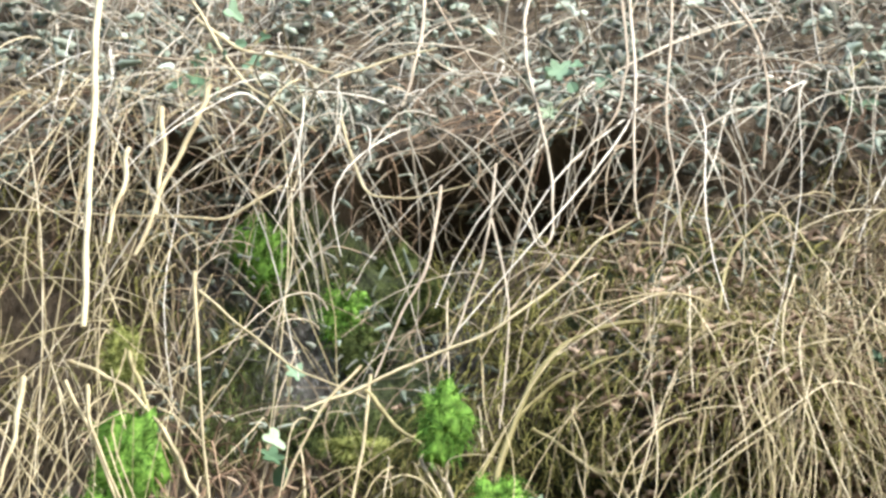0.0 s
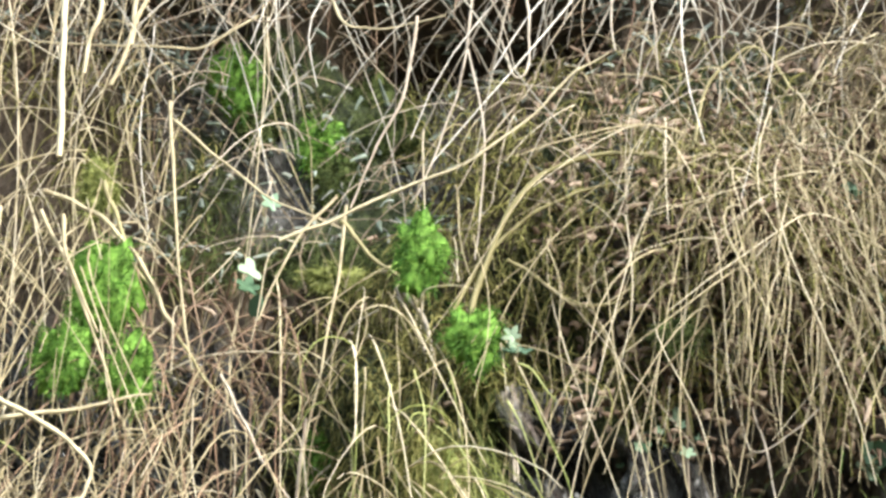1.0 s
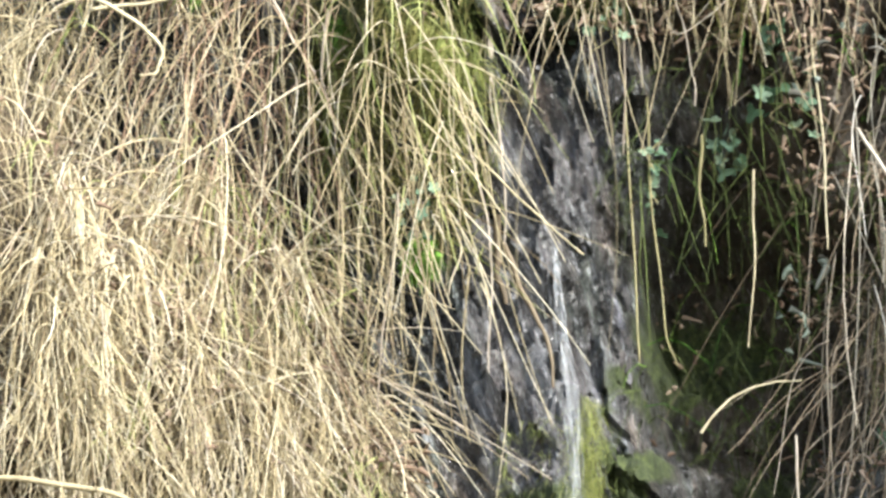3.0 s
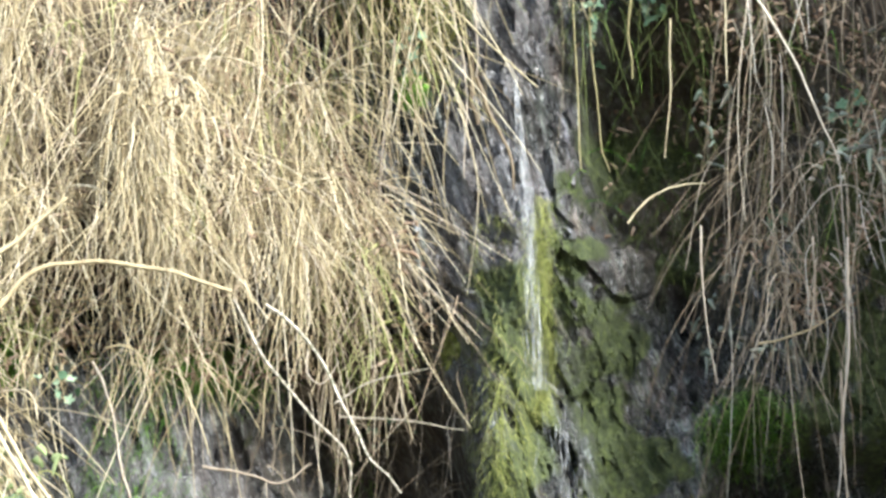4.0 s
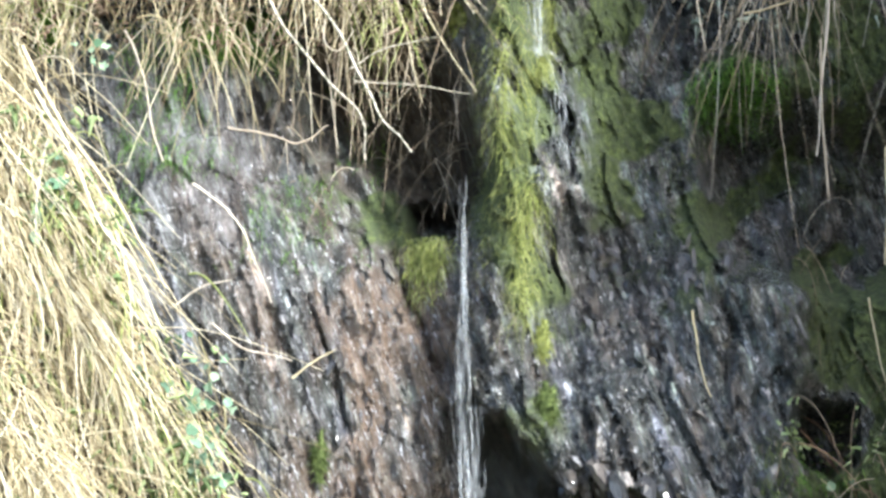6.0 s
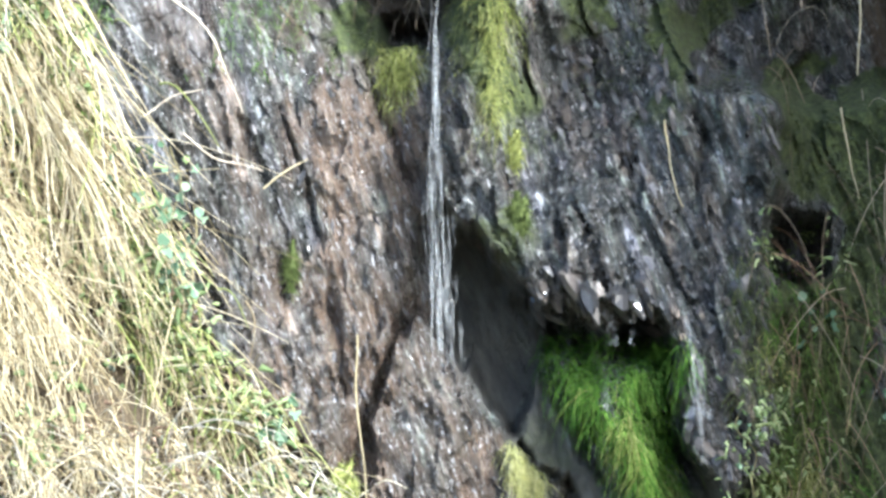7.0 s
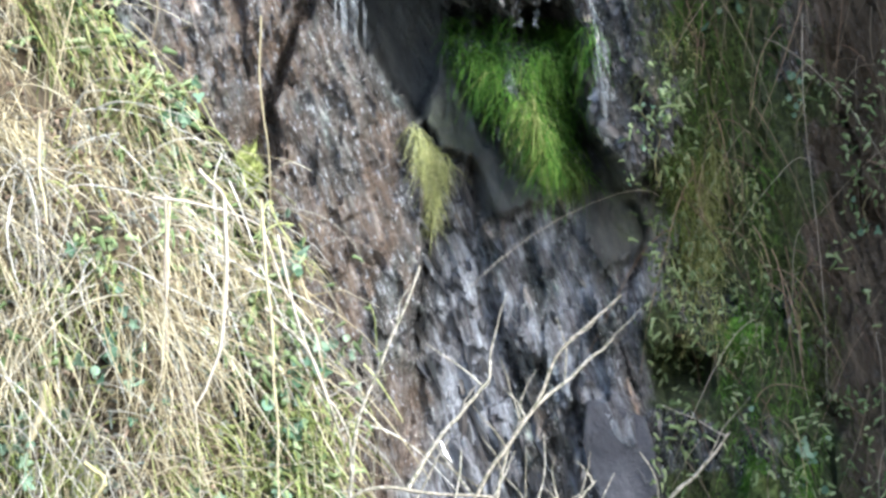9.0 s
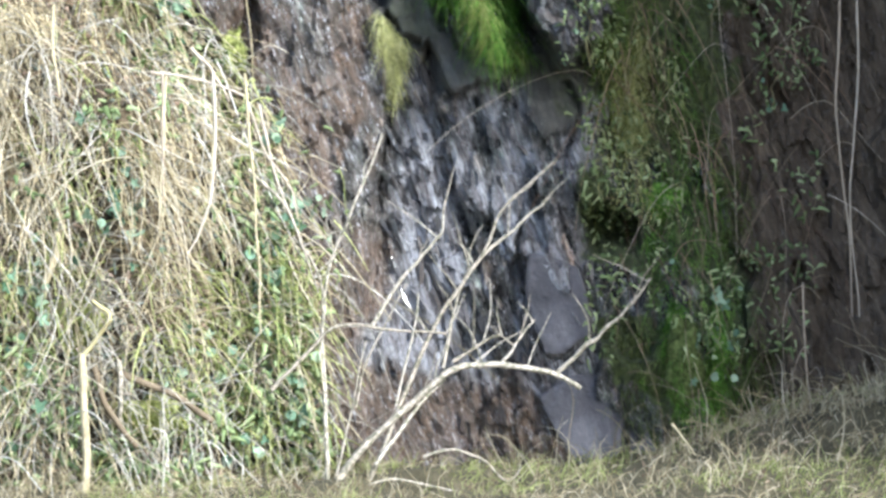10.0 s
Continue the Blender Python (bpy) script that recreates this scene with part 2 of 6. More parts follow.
def flake_material():
    m, t, b = nodes_of("wet_slate_flake")
    rnd = t.nodes.new("ShaderNodeObjectInfo").outputs["Random"]
    tone = ramp(t, rnd, [(0.0, (0.03, 0.031, 0.034)), (0.45, (0.085, 0.084, 0.09)), (0.75, (0.15, 0.13, 0.12)), (1.0, (0.3, 0.3, 0.33))])
    col = mix(t, 1.0, tone, ramp(t, noise_node(t, 55.0, 5.0, 0.7, (2.5, 1.0, 0.7, 10.0)), [(0.36, (0.35, 0.34, 0.34)), (0.55, (1.0, 1.0, 1.0)), (0.68, (2.2, 2.2, 2.3))]), "MULTIPLY")
    t.links.new(col, b.inputs["Base Color"])
    b.inputs["Roughness"].default_value = 0.32
    b.inputs["Coat Weight"].default_value = 0.8
    b.inputs["Coat Roughness"].default_value = 0.12
    bumped(t, b, noise_node(t, 60.0, 4.0, 0.7), 0.8, 0.01)
    return m


FLAKE = flake_material()
BARK = plant("grey_brown_bark", [(0.0, (0.36, 0.315, 0.26)), (1.0, (0.56, 0.51, 0.44))], 0.6, False, 0.0, 60.0, 0.3, True)


# ---- relief of the place ----
def smooth(a, b, v):
    k = np.clip((v - a) / (b - a), 0.0, 1.0)
    return k * k * (3 - 2 * k)


def hump(x, z, cx, cz, rx, rz):
    return np.exp(-((x - cx) / rx) ** 2 - ((z - cz) / rz) ** 2)


def patch(x, z, x0, x1, z0, z1, s):
    return smooth(x0 - s, x0 + s, x) * (1 - smooth(x1 - s, x1 + s, x)) * smooth(z0 - s, z0 + s, z) * (1 - smooth(z1 - s, z1 + s, z))


TABLE = np.random.RandomState(7).rand(256, 256, 4)


def value_noise(x, z, k=0):
    ix, iz = np.floor(x).astype(int), np.floor(z).astype(int)
    fx, fz = x - ix, z - iz
    fx, fz = fx * fx * (3 - 2 * fx), fz * fz * (3 - 2 * fz)
    g = TABLE[:, :, k % 4]
    a, b = g[ix % 256, iz % 256], g[(ix + 1) % 256, iz % 256]
    c, d = g[ix % 256, (iz + 1) % 256], g[(ix + 1) % 256, (iz + 1) % 256]
    return (a * (1 - fx) + b * fx) * (1 - fz) + (c * (1 - fx) + d * fx) * fz - 0.5


def fbm(x, z, octaves=4, k=0):
    total, amp = 0.0, 1.0
    for o in range(octaves):
        total = total + amp * value_noise(x * 2 ** o + 13.7 * o, z * 2 ** o + 5.1 * o, k + o)
        amp *= 0.5
    return total


def facets(x, z, sx, sz, shear, lift, tilt, off=0):
    """Broken rock: each cell of a crooked tiling lies at its own depth and tilt."""
    u, v = (x + shear * z) / sx + 60.0, z / sz + 60.0
    u, v = u + 0.5 * value_noise(x * 7, z * 7, 1), v + 0.5 * value_noise(x * 7 + 31, z * 7, 2)
    iu, iv = np.floor(u).astype(int), np.floor(v).astype(int)
    best, res = np.full(np.shape(u), 9.0), np.zeros(np.shape(u))
    for du in (-1, 0, 1):
        for dv in (-1, 0, 1):
            r = TABLE[(iu + du + off) % 256, (iv + dv + 3 * off) % 256]
            r2 = TABLE[(iu + du + off + 97) % 256, (iv + dv + 3 * off + 41) % 256]
            pu, pv = u - (iu + du + r[..., 0]), v - (iv + dv + r[..., 1])
            d = pu * pu + pv * pv
            h = lift * (r[..., 2] - 0.5) + tilt * (pu * (r2[..., 0] - 0.5) + pv * (r2[..., 1] - 0.65))
            res = np.where(d < best, h, res)
            best = np.minimum(best, d)
    return res


def depth_in(x, z, pts):
    """Distance inside (+) or outside (-) the outline of a rock form."""
    x, z = np.asarray(x, float), np.asarray(z, float)
    best, odd = np.full(x.shape, 1e9), np.zeros(x.shape, bool)
    for (ax, az), (bx, bz) in zip(pts, pts[1:] + pts[:1]):
        ex, ez = bx - ax, bz - az
        k = np.clip(((x - ax) * ex + (z - az) * ez) / (ex * ex + ez * ez), 0, 1)
        best = np.minimum(best, np.hypot(x - ax - k * ex, z - az - k * ez))
        odd ^= ((az > z) != (bz > z)) & (x < ax + (z - az) * ex / (ez if ez else 1e-9))
    return np.where(odd, best, -best)


def form(x, z, pts, s=0.015):
    return smooth(-s, s, depth_in(x, z, pts))


def crack(x, z, pts, w):
    best = 1e9
    for (ax, az), (bx, bz) in zip(pts, pts[1:]):
        ex, ez = bx - ax, bz - az
        k = np.clip(((x - ax) * ex + (z - az) * ez) / (ex * ex + ez * ez), 0, 1)
        best = np.minimum(best, np.hypot(x - ax - k * ex, z - az - k * ez))
    return np.exp(-(best / w) ** 2)


RECESS = [(-0.45, 2.4), (-0.31, 2.26), (-0.13, 2.05), (-0.14, 1.89), (-0.24, 1.69), (-0.345, 1.82), (-0.415, 1.945), (-0.45, 2.16)]
LEFT_BLOCK = [(-0.54, 2.07), (-0.44, 1.98), (-0.345, 1.82), (-0.24, 1.69), (-0.22, 1.5), (-0.21, 1.3), (-0.25, 1.0), (-0.28, 0.6), (-0.28, 0.1), (-0.9, 0.1), (-0.72, 1.3), (-0.65, 1.56), (-0.68, 1.72)]
LEAN_SLAB = [(-0.155, 1.88), (-0.1, 1.8), (-0.02, 1.62), (0.08, 1.52), (0.24, 1.46), (0.1, 1.4), (-0.02, 1.36), (-0.06, 1.54), (-0.15, 1.58), (-0.235, 1.665)]
NOTCH = [(-0.07, 1.57), (0.03, 1.37), (-0.03, 1.38), (-0.085, 1.43)]
CAVE = [(-0.13, 2.06), (-0.05, 2.12), (0.05, 2.06), (0.13, 2.09), (0.22, 2.0), (0.29, 1.93), (0.31, 1.75), (0.29, 1.6), (0.26, 1.6), (0.25, 1.75), (0.2, 1.92), (0.1, 1.97), (-0.12, 1.95)]
DARK_SLIT = [(0.61, 2.38), (0.77, 2.37), (0.78, 2.22), (0.7, 2.17), (0.61, 2.21)]
SMOOTH_SLAB = [(0.29, 1.52), (0.41, 1.56), (0.535, 1.38), (0.52, 1.24), (0.36, 1.21), (0.29, 1.35)]
MOSS_FAN = [(-0.1, 1.97), (0.17, 1.97), (0.3, 1.93), (0.28, 1.85), (0.18, 1.82), (0.22, 1.68), (0.27, 1.52), (0.16, 1.56), (0.06, 1.72), (-0.06, 1.85)]
MOSS_TAIL = [(0.02, 1.8), (0.12, 1.78), (0.16, 1.66), (0.27, 1.52), (0.16, 1.56), (0.06, 1.66)]
LIME_FALL = [(-0.24, 1.66), (-0.2, 1.62), (-0.125, 1.54), (-0.15, 1.46), (-0.175, 1.33), (-0.19, 1.42), (-0.21, 1.5)]
LOW_HOLLOW = [(0.52, 0.93), (0.62, 0.97), (0.74, 0.9), (0.72, 0.8), (0.55, 0.8)]
UPPER_BLOCK = [(-1.38, 3.2), (-1.05, 3.28), (-0.82, 3.0), (-0.68, 2.81), (-0.595, 2.6), (-0.52, 2.38), (-0.56, 2.1), (-0.7, 1.75), (-0.75, 1.5), (-1.3, 2.1), (-1.6, 2.9)]
POCKET = [(-0.66, 3.03), (-0.49, 3.04), (-0.49, 2.95), (-0.52, 2.915), (-0.64, 2.92)]
HOLLOW = [(-0.98, 3.45), (-0.7, 3.62), (-0.48, 3.4), (-0.45, 3.08), (-0.5, 3.0), (-0.66, 3.0), (-0.76, 3.12)]
SEAMS = [([(0.3, 1.27), (0.285, 1.0), (0.29, 0.75), (0.31, 0.5), (0.36, 0.38)], 0.012, 0.14), ([(0.02, 1.02), (0.1, 0.85), (0.15, 0.66), (0.13, 0.4)], 0.014, 0.1),
         ([(0.44, 1.42), (0.5, 1.27), (0.46, 1.15), (0.42, 0.95), (0.47, 0.8)], 0.014, 0.12), ([(-0.22, 1.66), (-0.2, 1.45), (-0.21, 1.25), (-0.26, 0.9), (-0.3, 0.4)], 0.016, 0.1),
         ([(-0.7, 2.85), (-0.595, 2.6), (-0.5, 2.36), (-0.46, 2.2)], 0.016, 0.12), ([(-0.06, 1.38), (-0.02, 1.15), (0.03, 1.0)], 0.012, 0.08),
         ([(0.02, 2.9), (0.09, 2.7), (0.13, 2.5)], 0.018, 0.12), ([(0.3, 2.85), (0.36, 2.6), (0.33, 2.4), (0.38, 2.2)], 0.018, 0.11), ([(-0.22, 3.0), (-0.15, 2.75), (-0.1, 2.5), (-0.05, 2.3)], 0.016, 0.09),
         ([(-0.95, 2.7), (-0.88, 2.45), (-0.8, 2.1), (-0.75, 1.8)], 0.014, 0.07), ([(0.12, 1.35), (0.17, 1.15), (0.16, 0.9)], 0.012, 0.08)]


def rock_y(x, z):
    """Depth of the rock face (away from the viewer) at a place on it."""
    x0, z0 = x, z
    x, z = x0 + 0.13 * fbm(x0 * 2.6, z0 * 2.6, 4, 0), z0 + 0.11 * fbm(x0 * 2.6 + 50, z0 * 2.6, 4, 2)
    y = 0.0 * x + 0.75 * np.maximum(z - 6.02, 0) - 0.14 * smooth(1.4, 0.0, z)
    y = y - 0.08 * hump(x, z, -0.5, 6.0, 0.5, 0.07)
    y = y + 0.27 * patch(x, z, -0.75, -0.25, 5.81, 5.93, 0.06)                      # hollow under the turf lip
    y = y + 0.15 * patch(x, z, -1.35, -1.0, 5.8, 5.95, 0.06)
    y = y - 0.2 * hump(x, z, -0.66, 4.95, 0.17, 0.32)                                 # mossy boss
    y = y - 0.16 * hump(x, z, -0.1, 5.35, 0.35, 0.28)
    xs, zs = x0 + 0.25 * (x - x0) + 0.022 * value_noise(x0 * 34, z0 * 12, 1), z0 + 0.25 * (z - z0) + 0.075 * value_noise(x0 * 22, z0 * 5, 2) * smooth(0.3, -0.1, np.abs(z0 - 2.0)) + 0.03 * value_noise(x0 * 60, z0 * 9, 0)
    y = y + 0.38 * patch(x, z - 0.7 * (x - 0.3) + 0.3 * fbm(x * 3, z, 3, 2), -0.13, 1.5, 2.75, 4.85, 0.2)                          # shaded bay
    y = y - 0.16 * hump(x, z, -0.1, 3.85, 0.1, 0.3) + 0.4 * hump(x, z, 0.26, 3.78, 0.13, 0.25)   # mossy shoulder and the dark recess beside it
    y = y - 0.2 * hump(x, z, 0.62, 4.2, 0.25, 0.45) - 0.12 * hump(x, z, 0.4, 3.44, 0.13, 0.06)
    y = y - 0.2 * hump(x, z, -0.33, 3.3, 0.09, 0.5)                                  # mossy rib
    y = y + 0.3 * patch(x, z + 0.5 * (x + 0.6), -0.98, -0.48, 3.06, 3.72, 0.08) - 0.14 * (1 - smooth(-1.25, -0.95, x)) * smooth(2.2, 3.3, z) * (1 - smooth(3.5, 3.68, z))
    y = y + 0.24 * form(xs, zs, HOLLOW, 0.04) + 0.5 * patch(x, z, 0.34, 1.2, 2.8, 3.32, 0.1) + 0.3 * patch(x, z, -0.08, 0.6, 4.02, 4.62, 0.08) + 0.4 * form(xs, zs, POCKET, 0.02)
    y = y + 0.5 * patch(x, z + 0.6 * (x + 0.85), -1.25, -0.55, 2.85, 3.5, 0.2) * (-0.5 - x)                     # flank that turns away to the side
    brink = np.interp(x, [-0.7, -0.55, -0.13, 0.2, 0.28, 0.42, 0.56, 0.62], [2.6, 2.4, 2.06, 2.03, 1.78, 1.55, 1.6, 1.9])
    brink = brink + 0.09 * value_noise(x0 * 11, z0 * 4, 1) + 0.07 * value_noise(x0 * 41, z0 * 9, 3)
    side = smooth(-0.6, -0.35, x) * (1 - smooth(0.52, 0.6, x))
    y = y - 0.3 * side * smooth(brink - 0.02, brink + 0.05, z) * (0.3 + 0.7 * smooth(3.4, 2.2, z)) * (1 - smooth(3.3, 3.5, z))
    y = y + 0.12 * side * (1 - smooth(brink - 0.04, brink + 0.02, z)) * smooth(brink - 0.5, brink - 0.06, z)   # undercut
    y = y + 0.32 * smooth(0.5, 0.72, x) * (1 - smooth(2.9, 3.2, z)) * (0.45 + 0.55 * smooth(0.4, 1.6, z)) + 0.2 * smooth(0.95, 1.15, x) * (1 - smooth(4.4, 4.8, z))
    y = y - 0.1 * form(xs, zs, UPPER_BLOCK, 0.02) - 0.12 * form(xs, zs, LEFT_BLOCK, 0.014) - 0.09 * form(xs, zs, LEAN_SLAB, 0.02) - 0.05 * form(xs, zs, SMOOTH_SLAB, 0.02)
    y = y + 0.14 * form(xs, zs, RECESS, 0.014) + 0.34 * form(xs, zs, CAVE, 0.03) + 0.08 * form(xs, zs, NOTCH, 0.015) + 0.5 * form(xs, zs, DARK_SLIT, 0.03) + 0.35 * form(xs, zs, LOW_HOLLOW, 0.03)
    y = y - 0.24 * smooth(-0.03, 0.07, depth_in(x, z, MOSS_FAN))                          # mossy tongue below the ledge
    for line, wide, deep in SEAMS:
        y = y + 0.6 * deep * crack(xs + 0.02 * value_noise(x0 * 24, z0 * 24, 3), zs, line, 0.6 * wide) * smooth(-0.35, 0.1, value_noise(x0 * 6, z0 * 5, 1))
    even = np.maximum(np.maximum(form(xs, zs, RECESS, 0.02), form(xs, zs, LEAN_SLAB, 0.03)), form(xs, zs, SMOOTH_SLAB, 0.03))
    x, z = x0, z0
    w = (1 - 0.8 * smooth(5.0, 5.3, z)) * (1 - 0.72 * even) * (1 - 0.5 * smooth(-0.2, -0.32, x + 0.25 * (z - 1.5)) * smooth(3.5, 2.9, z + 0.6 * (x + 0.85)))
    y = y - 2.95 * smooth(2.35, 2.95, x)                                                 # unseen wing, added out of view to shade the right side
    y = y + w * (facets(x, z, 0.34, 0.7, 0.3, 0.08, 0.1) + facets(x, z, 0.08, 0.22, 0.34, 0.036, 0.075, 20) + facets(x, z, 0.03, 0.085, 0.34, 0.024, 0.05, 50)
             + 0.02 * fbm((x + 0.4 * z) * 30, z * 7, 3, 1))
    return y + 0.05 * fbm(x * 3, z * 3, 4, 1) + 0.5 * smooth(2.5, 8.0, np.abs(x)) * fbm(x * 0.4, z * 0.4, 3, 2)


def lower_edge(z):
    return np.interp(z, [-0.5, 0.3, 0.8, 1.35, 1.5, 2.03, 2.85, 3.2, 3.6, 4.2], [-0.3, -0.42, -0.5, -0.6, -0.8, -1.22, -1.56, -1.7, -1.95, -2.6])


def upper_edge(z):
    return np.interp(z, [3.4, 3.75, 4.0, 4.3, 4.6, 4.9, 5.2], [-0.72, -0.7, -0.7, -0.85, -1.1, -1.38, -1.8])


def bank_y(x, z):
    """Depth of the grassy earth banks that stand in front of the rock."""
    low = smooth(-0.06, 0.55, lower_edge(z) - x)
    up = smooth(-0.06, 0.4, upper_edge(z) - x) * smooth(3.68, 3.9, z)
    past = np.maximum(lower_edge(z) - x, np.where(z > 3.5, upper_edge(z) - x, -9.0))
    return 0.3 + 1.2 * (1 - smooth(-0.35, -0.06, past)) - 0.62 * low - 0.25 * low * smooth(2.4, 0.0, z) - 0.55 * up + 0.09 * fbm(x * 4, z * 4, 4, 3) + 0.02 * fbm(x * 20, z * 20, 3, 1) + 0.75 * np.maximum(z - 5.4, 0)


def front_y(x, z):
    return np.minimum(rock_y(x, z), bank_y(x, z))


def ground_z(x, y):
    near = smooth(-3.5, -0.3, y) * (1 - smooth(2.0, 4.0, np.abs(x)))
    rise = 0.26 * smooth(0.35, 1.7, x) * smooth(-1.6, -0.35, y) * (1 - smooth(2.6, 5.0, x))
    return 0.02 + rise + 0.05 * near * fbm(x * 3, y * 3, 3, 2) - 0.12 * smooth(-1.0, -4.0, y) + 0.4 * smooth(20, 200, np.hypot(x, y)) * fbm(x * 0.01, y * 0.01, 3, 1)
# ---- end of relief ----


def grid_mesh(name, xs, ys, place, material, attrs=None, flat=False):
    a, b = np.meshgrid(xs, ys)
    co = place(a.ravel(), b.ravel())
    nx, nz = len(xs), len(ys)
    i = (np.arange(nz - 1)[:, None] * nx + np.arange(nx - 1)[None]).ravel()
    quads = np.stack([i, i + 1, i + nx + 1, i + nx], 1)
    me = bpy.data.meshes.new(name)
    fill(me, co, quads, flat)
    for key, vals in (attrs(a.ravel(), b.ravel()) if attrs else {}).items():
        me.attributes.new(key, "FLOAT", "POINT").data.foreach_set("value", np.clip(vals, 0, 1).astype(np.float32))
    me.materials.append(material)
    return new(name, me)


def fill(me, co, faces, flat=False):
    k = faces.shape[1]
    me.vertices.add(len(co))
    me.vertices.foreach_set("co", np.ascontiguousarray(co, dtype=np.float32).ravel())
    me.loops.add(faces.size)
    me.loops.foreach_set("vertex_index", np.ascontiguousarray(faces, dtype=np.int32).ravel())
    me.polygons.add(len(faces))
    me.polygons.foreach_set("loop_start", np.arange(0, faces.size, k, dtype=np.int32))
    me.polygons.foreach_set("loop_total", np.full(len(faces), k, dtype=np.int32))
    me.polygons.foreach_set("use_smooth", np.full(len(faces), not flat))
    me.update(calc_edges=True)
    me.validate()


def graded(a, b, step, far, grow=1.35):
    """Even steps from a to b, then ever wider ones out to far on both sides."""
    core = list(np.arange(a, b, step))
    lo, hi, s = [], [], step
    p = a
    while p > -far:
        s *= grow
        p -= s
        lo.append(p)
    s, p = step, core[-1]
    while p < far:
        s *= grow
        p += s
        hi.append(p)
    return np.array(lo[::-1] + core + hi)


# ---- the large structure ----
def cliff_attrs(x, z):
    x0, z0 = x, z
    n, n2 = fbm(x * 4 + z * 3, z * 4 - x * 3, 5, 1), fbm(x * 9 + 40, z * 3, 4, 2)
    x, z = x + 0.2 * fbm(x * 3, z * 3, 5, 0), z + 0.2 * fbm(x * 3 + 50, z * 3, 5, 2)
    rust = patch(x, z + 0.7 * (x + 0.85), -1.12, -0.5, 1.45, 2.95, 0.24) * smooth(-0.4, 0.05, n2)
    rust = np.maximum(rust, patch(x + 0.08 * (z - 0.8), z, -0.7, -0.25, 0.0, 1.75, 0.06) * (0.15 + 0.8 * np.maximum(smooth(-0.15, 0.25, n2), np.maximum(smooth(1.2, 0.7, z), smooth(-0.5, -0.62, x)))))
    rust = np.maximum(rust, smooth(0.9, 1.1, x) * 0.8)
    rust = np.maximum(rust, patch(x, z, -0.3, 0.4, -0.2, 0.42, 0.08) * 0.9)
    soil = smooth(5.0, 5.3, z + 0.3 * n) * (1 - 0.75 * patch(x, z, -1.1, -0.62, 5.35, 5.8, 0.08))
    soil = np.maximum(soil, 0.7 * patch(x, z, 0.0, 1.6, 4.0, 5.2, 0.2))
    soil = np.maximum(soil, 0.75 * form(x0, z0, HOLLOW, 0.08))
    soil = np.maximum(soil, 0.3 * patch(x, z, -1.1, -0.55, 2.9, 3.4, 0.08))
    soil = np.maximum(soil, 0.85 * smooth(0.95, 1.15, x) * (1 - smooth(1.7, 1.9, x)))
    # paler rock; also brightens the foot in place of skylight
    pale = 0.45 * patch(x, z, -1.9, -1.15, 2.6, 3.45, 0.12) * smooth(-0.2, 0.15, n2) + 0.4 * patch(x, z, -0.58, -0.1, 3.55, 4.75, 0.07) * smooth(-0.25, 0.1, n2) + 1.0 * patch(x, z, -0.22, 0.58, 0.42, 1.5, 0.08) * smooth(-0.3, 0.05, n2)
    moss = patch(x, z, -1.1, -0.62, 5.3, 5.85, 0.06) * smooth(-0.05, 0.2, n)
    moss = np.maximum(moss, 0.9 * hump(x, z, -0.68, 4.95, 0.22, 0.3))
    moss = np.maximum(moss, 0.65 * patch(x, z, -0.42, -0.2, 2.7, 3.95, 0.05))
    # bay moss; its dark green also stands in for deep shade
    moss = np.maximum(moss, 0.9 * patch(x + 0.3 * (z - 3.6), z - 0.5 * x, -0.18, 0.5, 2.6, 4.3, 0.16) * smooth(-0.15, 0.2, n))
    moss = np.maximum(moss, 0.95 * patch(x, z + 0.75 * (x + 0.85), -1.4, -0.55, 3.0, 3.36, 0.14) * smooth(-0.12, 0.15, n))
    # moss on the right edge, spread wide to paint that side darker
    moss = np.maximum(moss, 0.9 * patch(x, z, 0.55, 1.15, 0.1, 4.4, 0.1) * smooth(-0.2, 0.1, n))
    moss = np.maximum(moss, 0.5 * patch(x, z, -0.45, -0.1, 2.2, 2.9, 0.1) * smooth(-0.15, 0.2, n))
    moss = np.maximum(moss, 0.25 * patch(x + 0.5 * (z - 1.6), z, -0.1, 0.2, 1.5, 1.9, 0.06))
    moss = np.maximum(moss, 0.8 * patch(x, z, -0.6, 0.4, 4.95, 5.78, 0.1) * smooth(-0.1, 0.2, n))
    even = np.maximum(np.maximum(form(x0, z0, RECESS, 0.02), form(x0, z0, LEAN_SLAB, 0.035)), form(x0, z0, SMOOTH_SLAB, 0.04))
    rust = np.maximum(rust, 0.9 * form(x0, z0, NOTCH, 0.015)) * (1 - even)
    moss = np.maximum(moss * (1 - form(x0, z0, RECESS, 0.03)), (0.36 * form(x0, z0, LEAN_SLAB, 0.04) + 0.36 * form(x0, z0, SMOOTH_SLAB, 0.05)) * smooth(-0.3, 0.2, n))
    return {"even": even, "rust": rust, "soil": soil, "pale": pale, "moss": moss}


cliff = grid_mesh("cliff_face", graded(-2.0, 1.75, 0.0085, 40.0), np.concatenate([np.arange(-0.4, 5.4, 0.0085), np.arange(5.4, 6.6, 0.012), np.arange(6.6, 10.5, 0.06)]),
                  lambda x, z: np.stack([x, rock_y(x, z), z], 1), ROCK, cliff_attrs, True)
tagged(cliff, "wet dark slate cliff with moss patches and rusty streaks", "cliff", kind="structure")

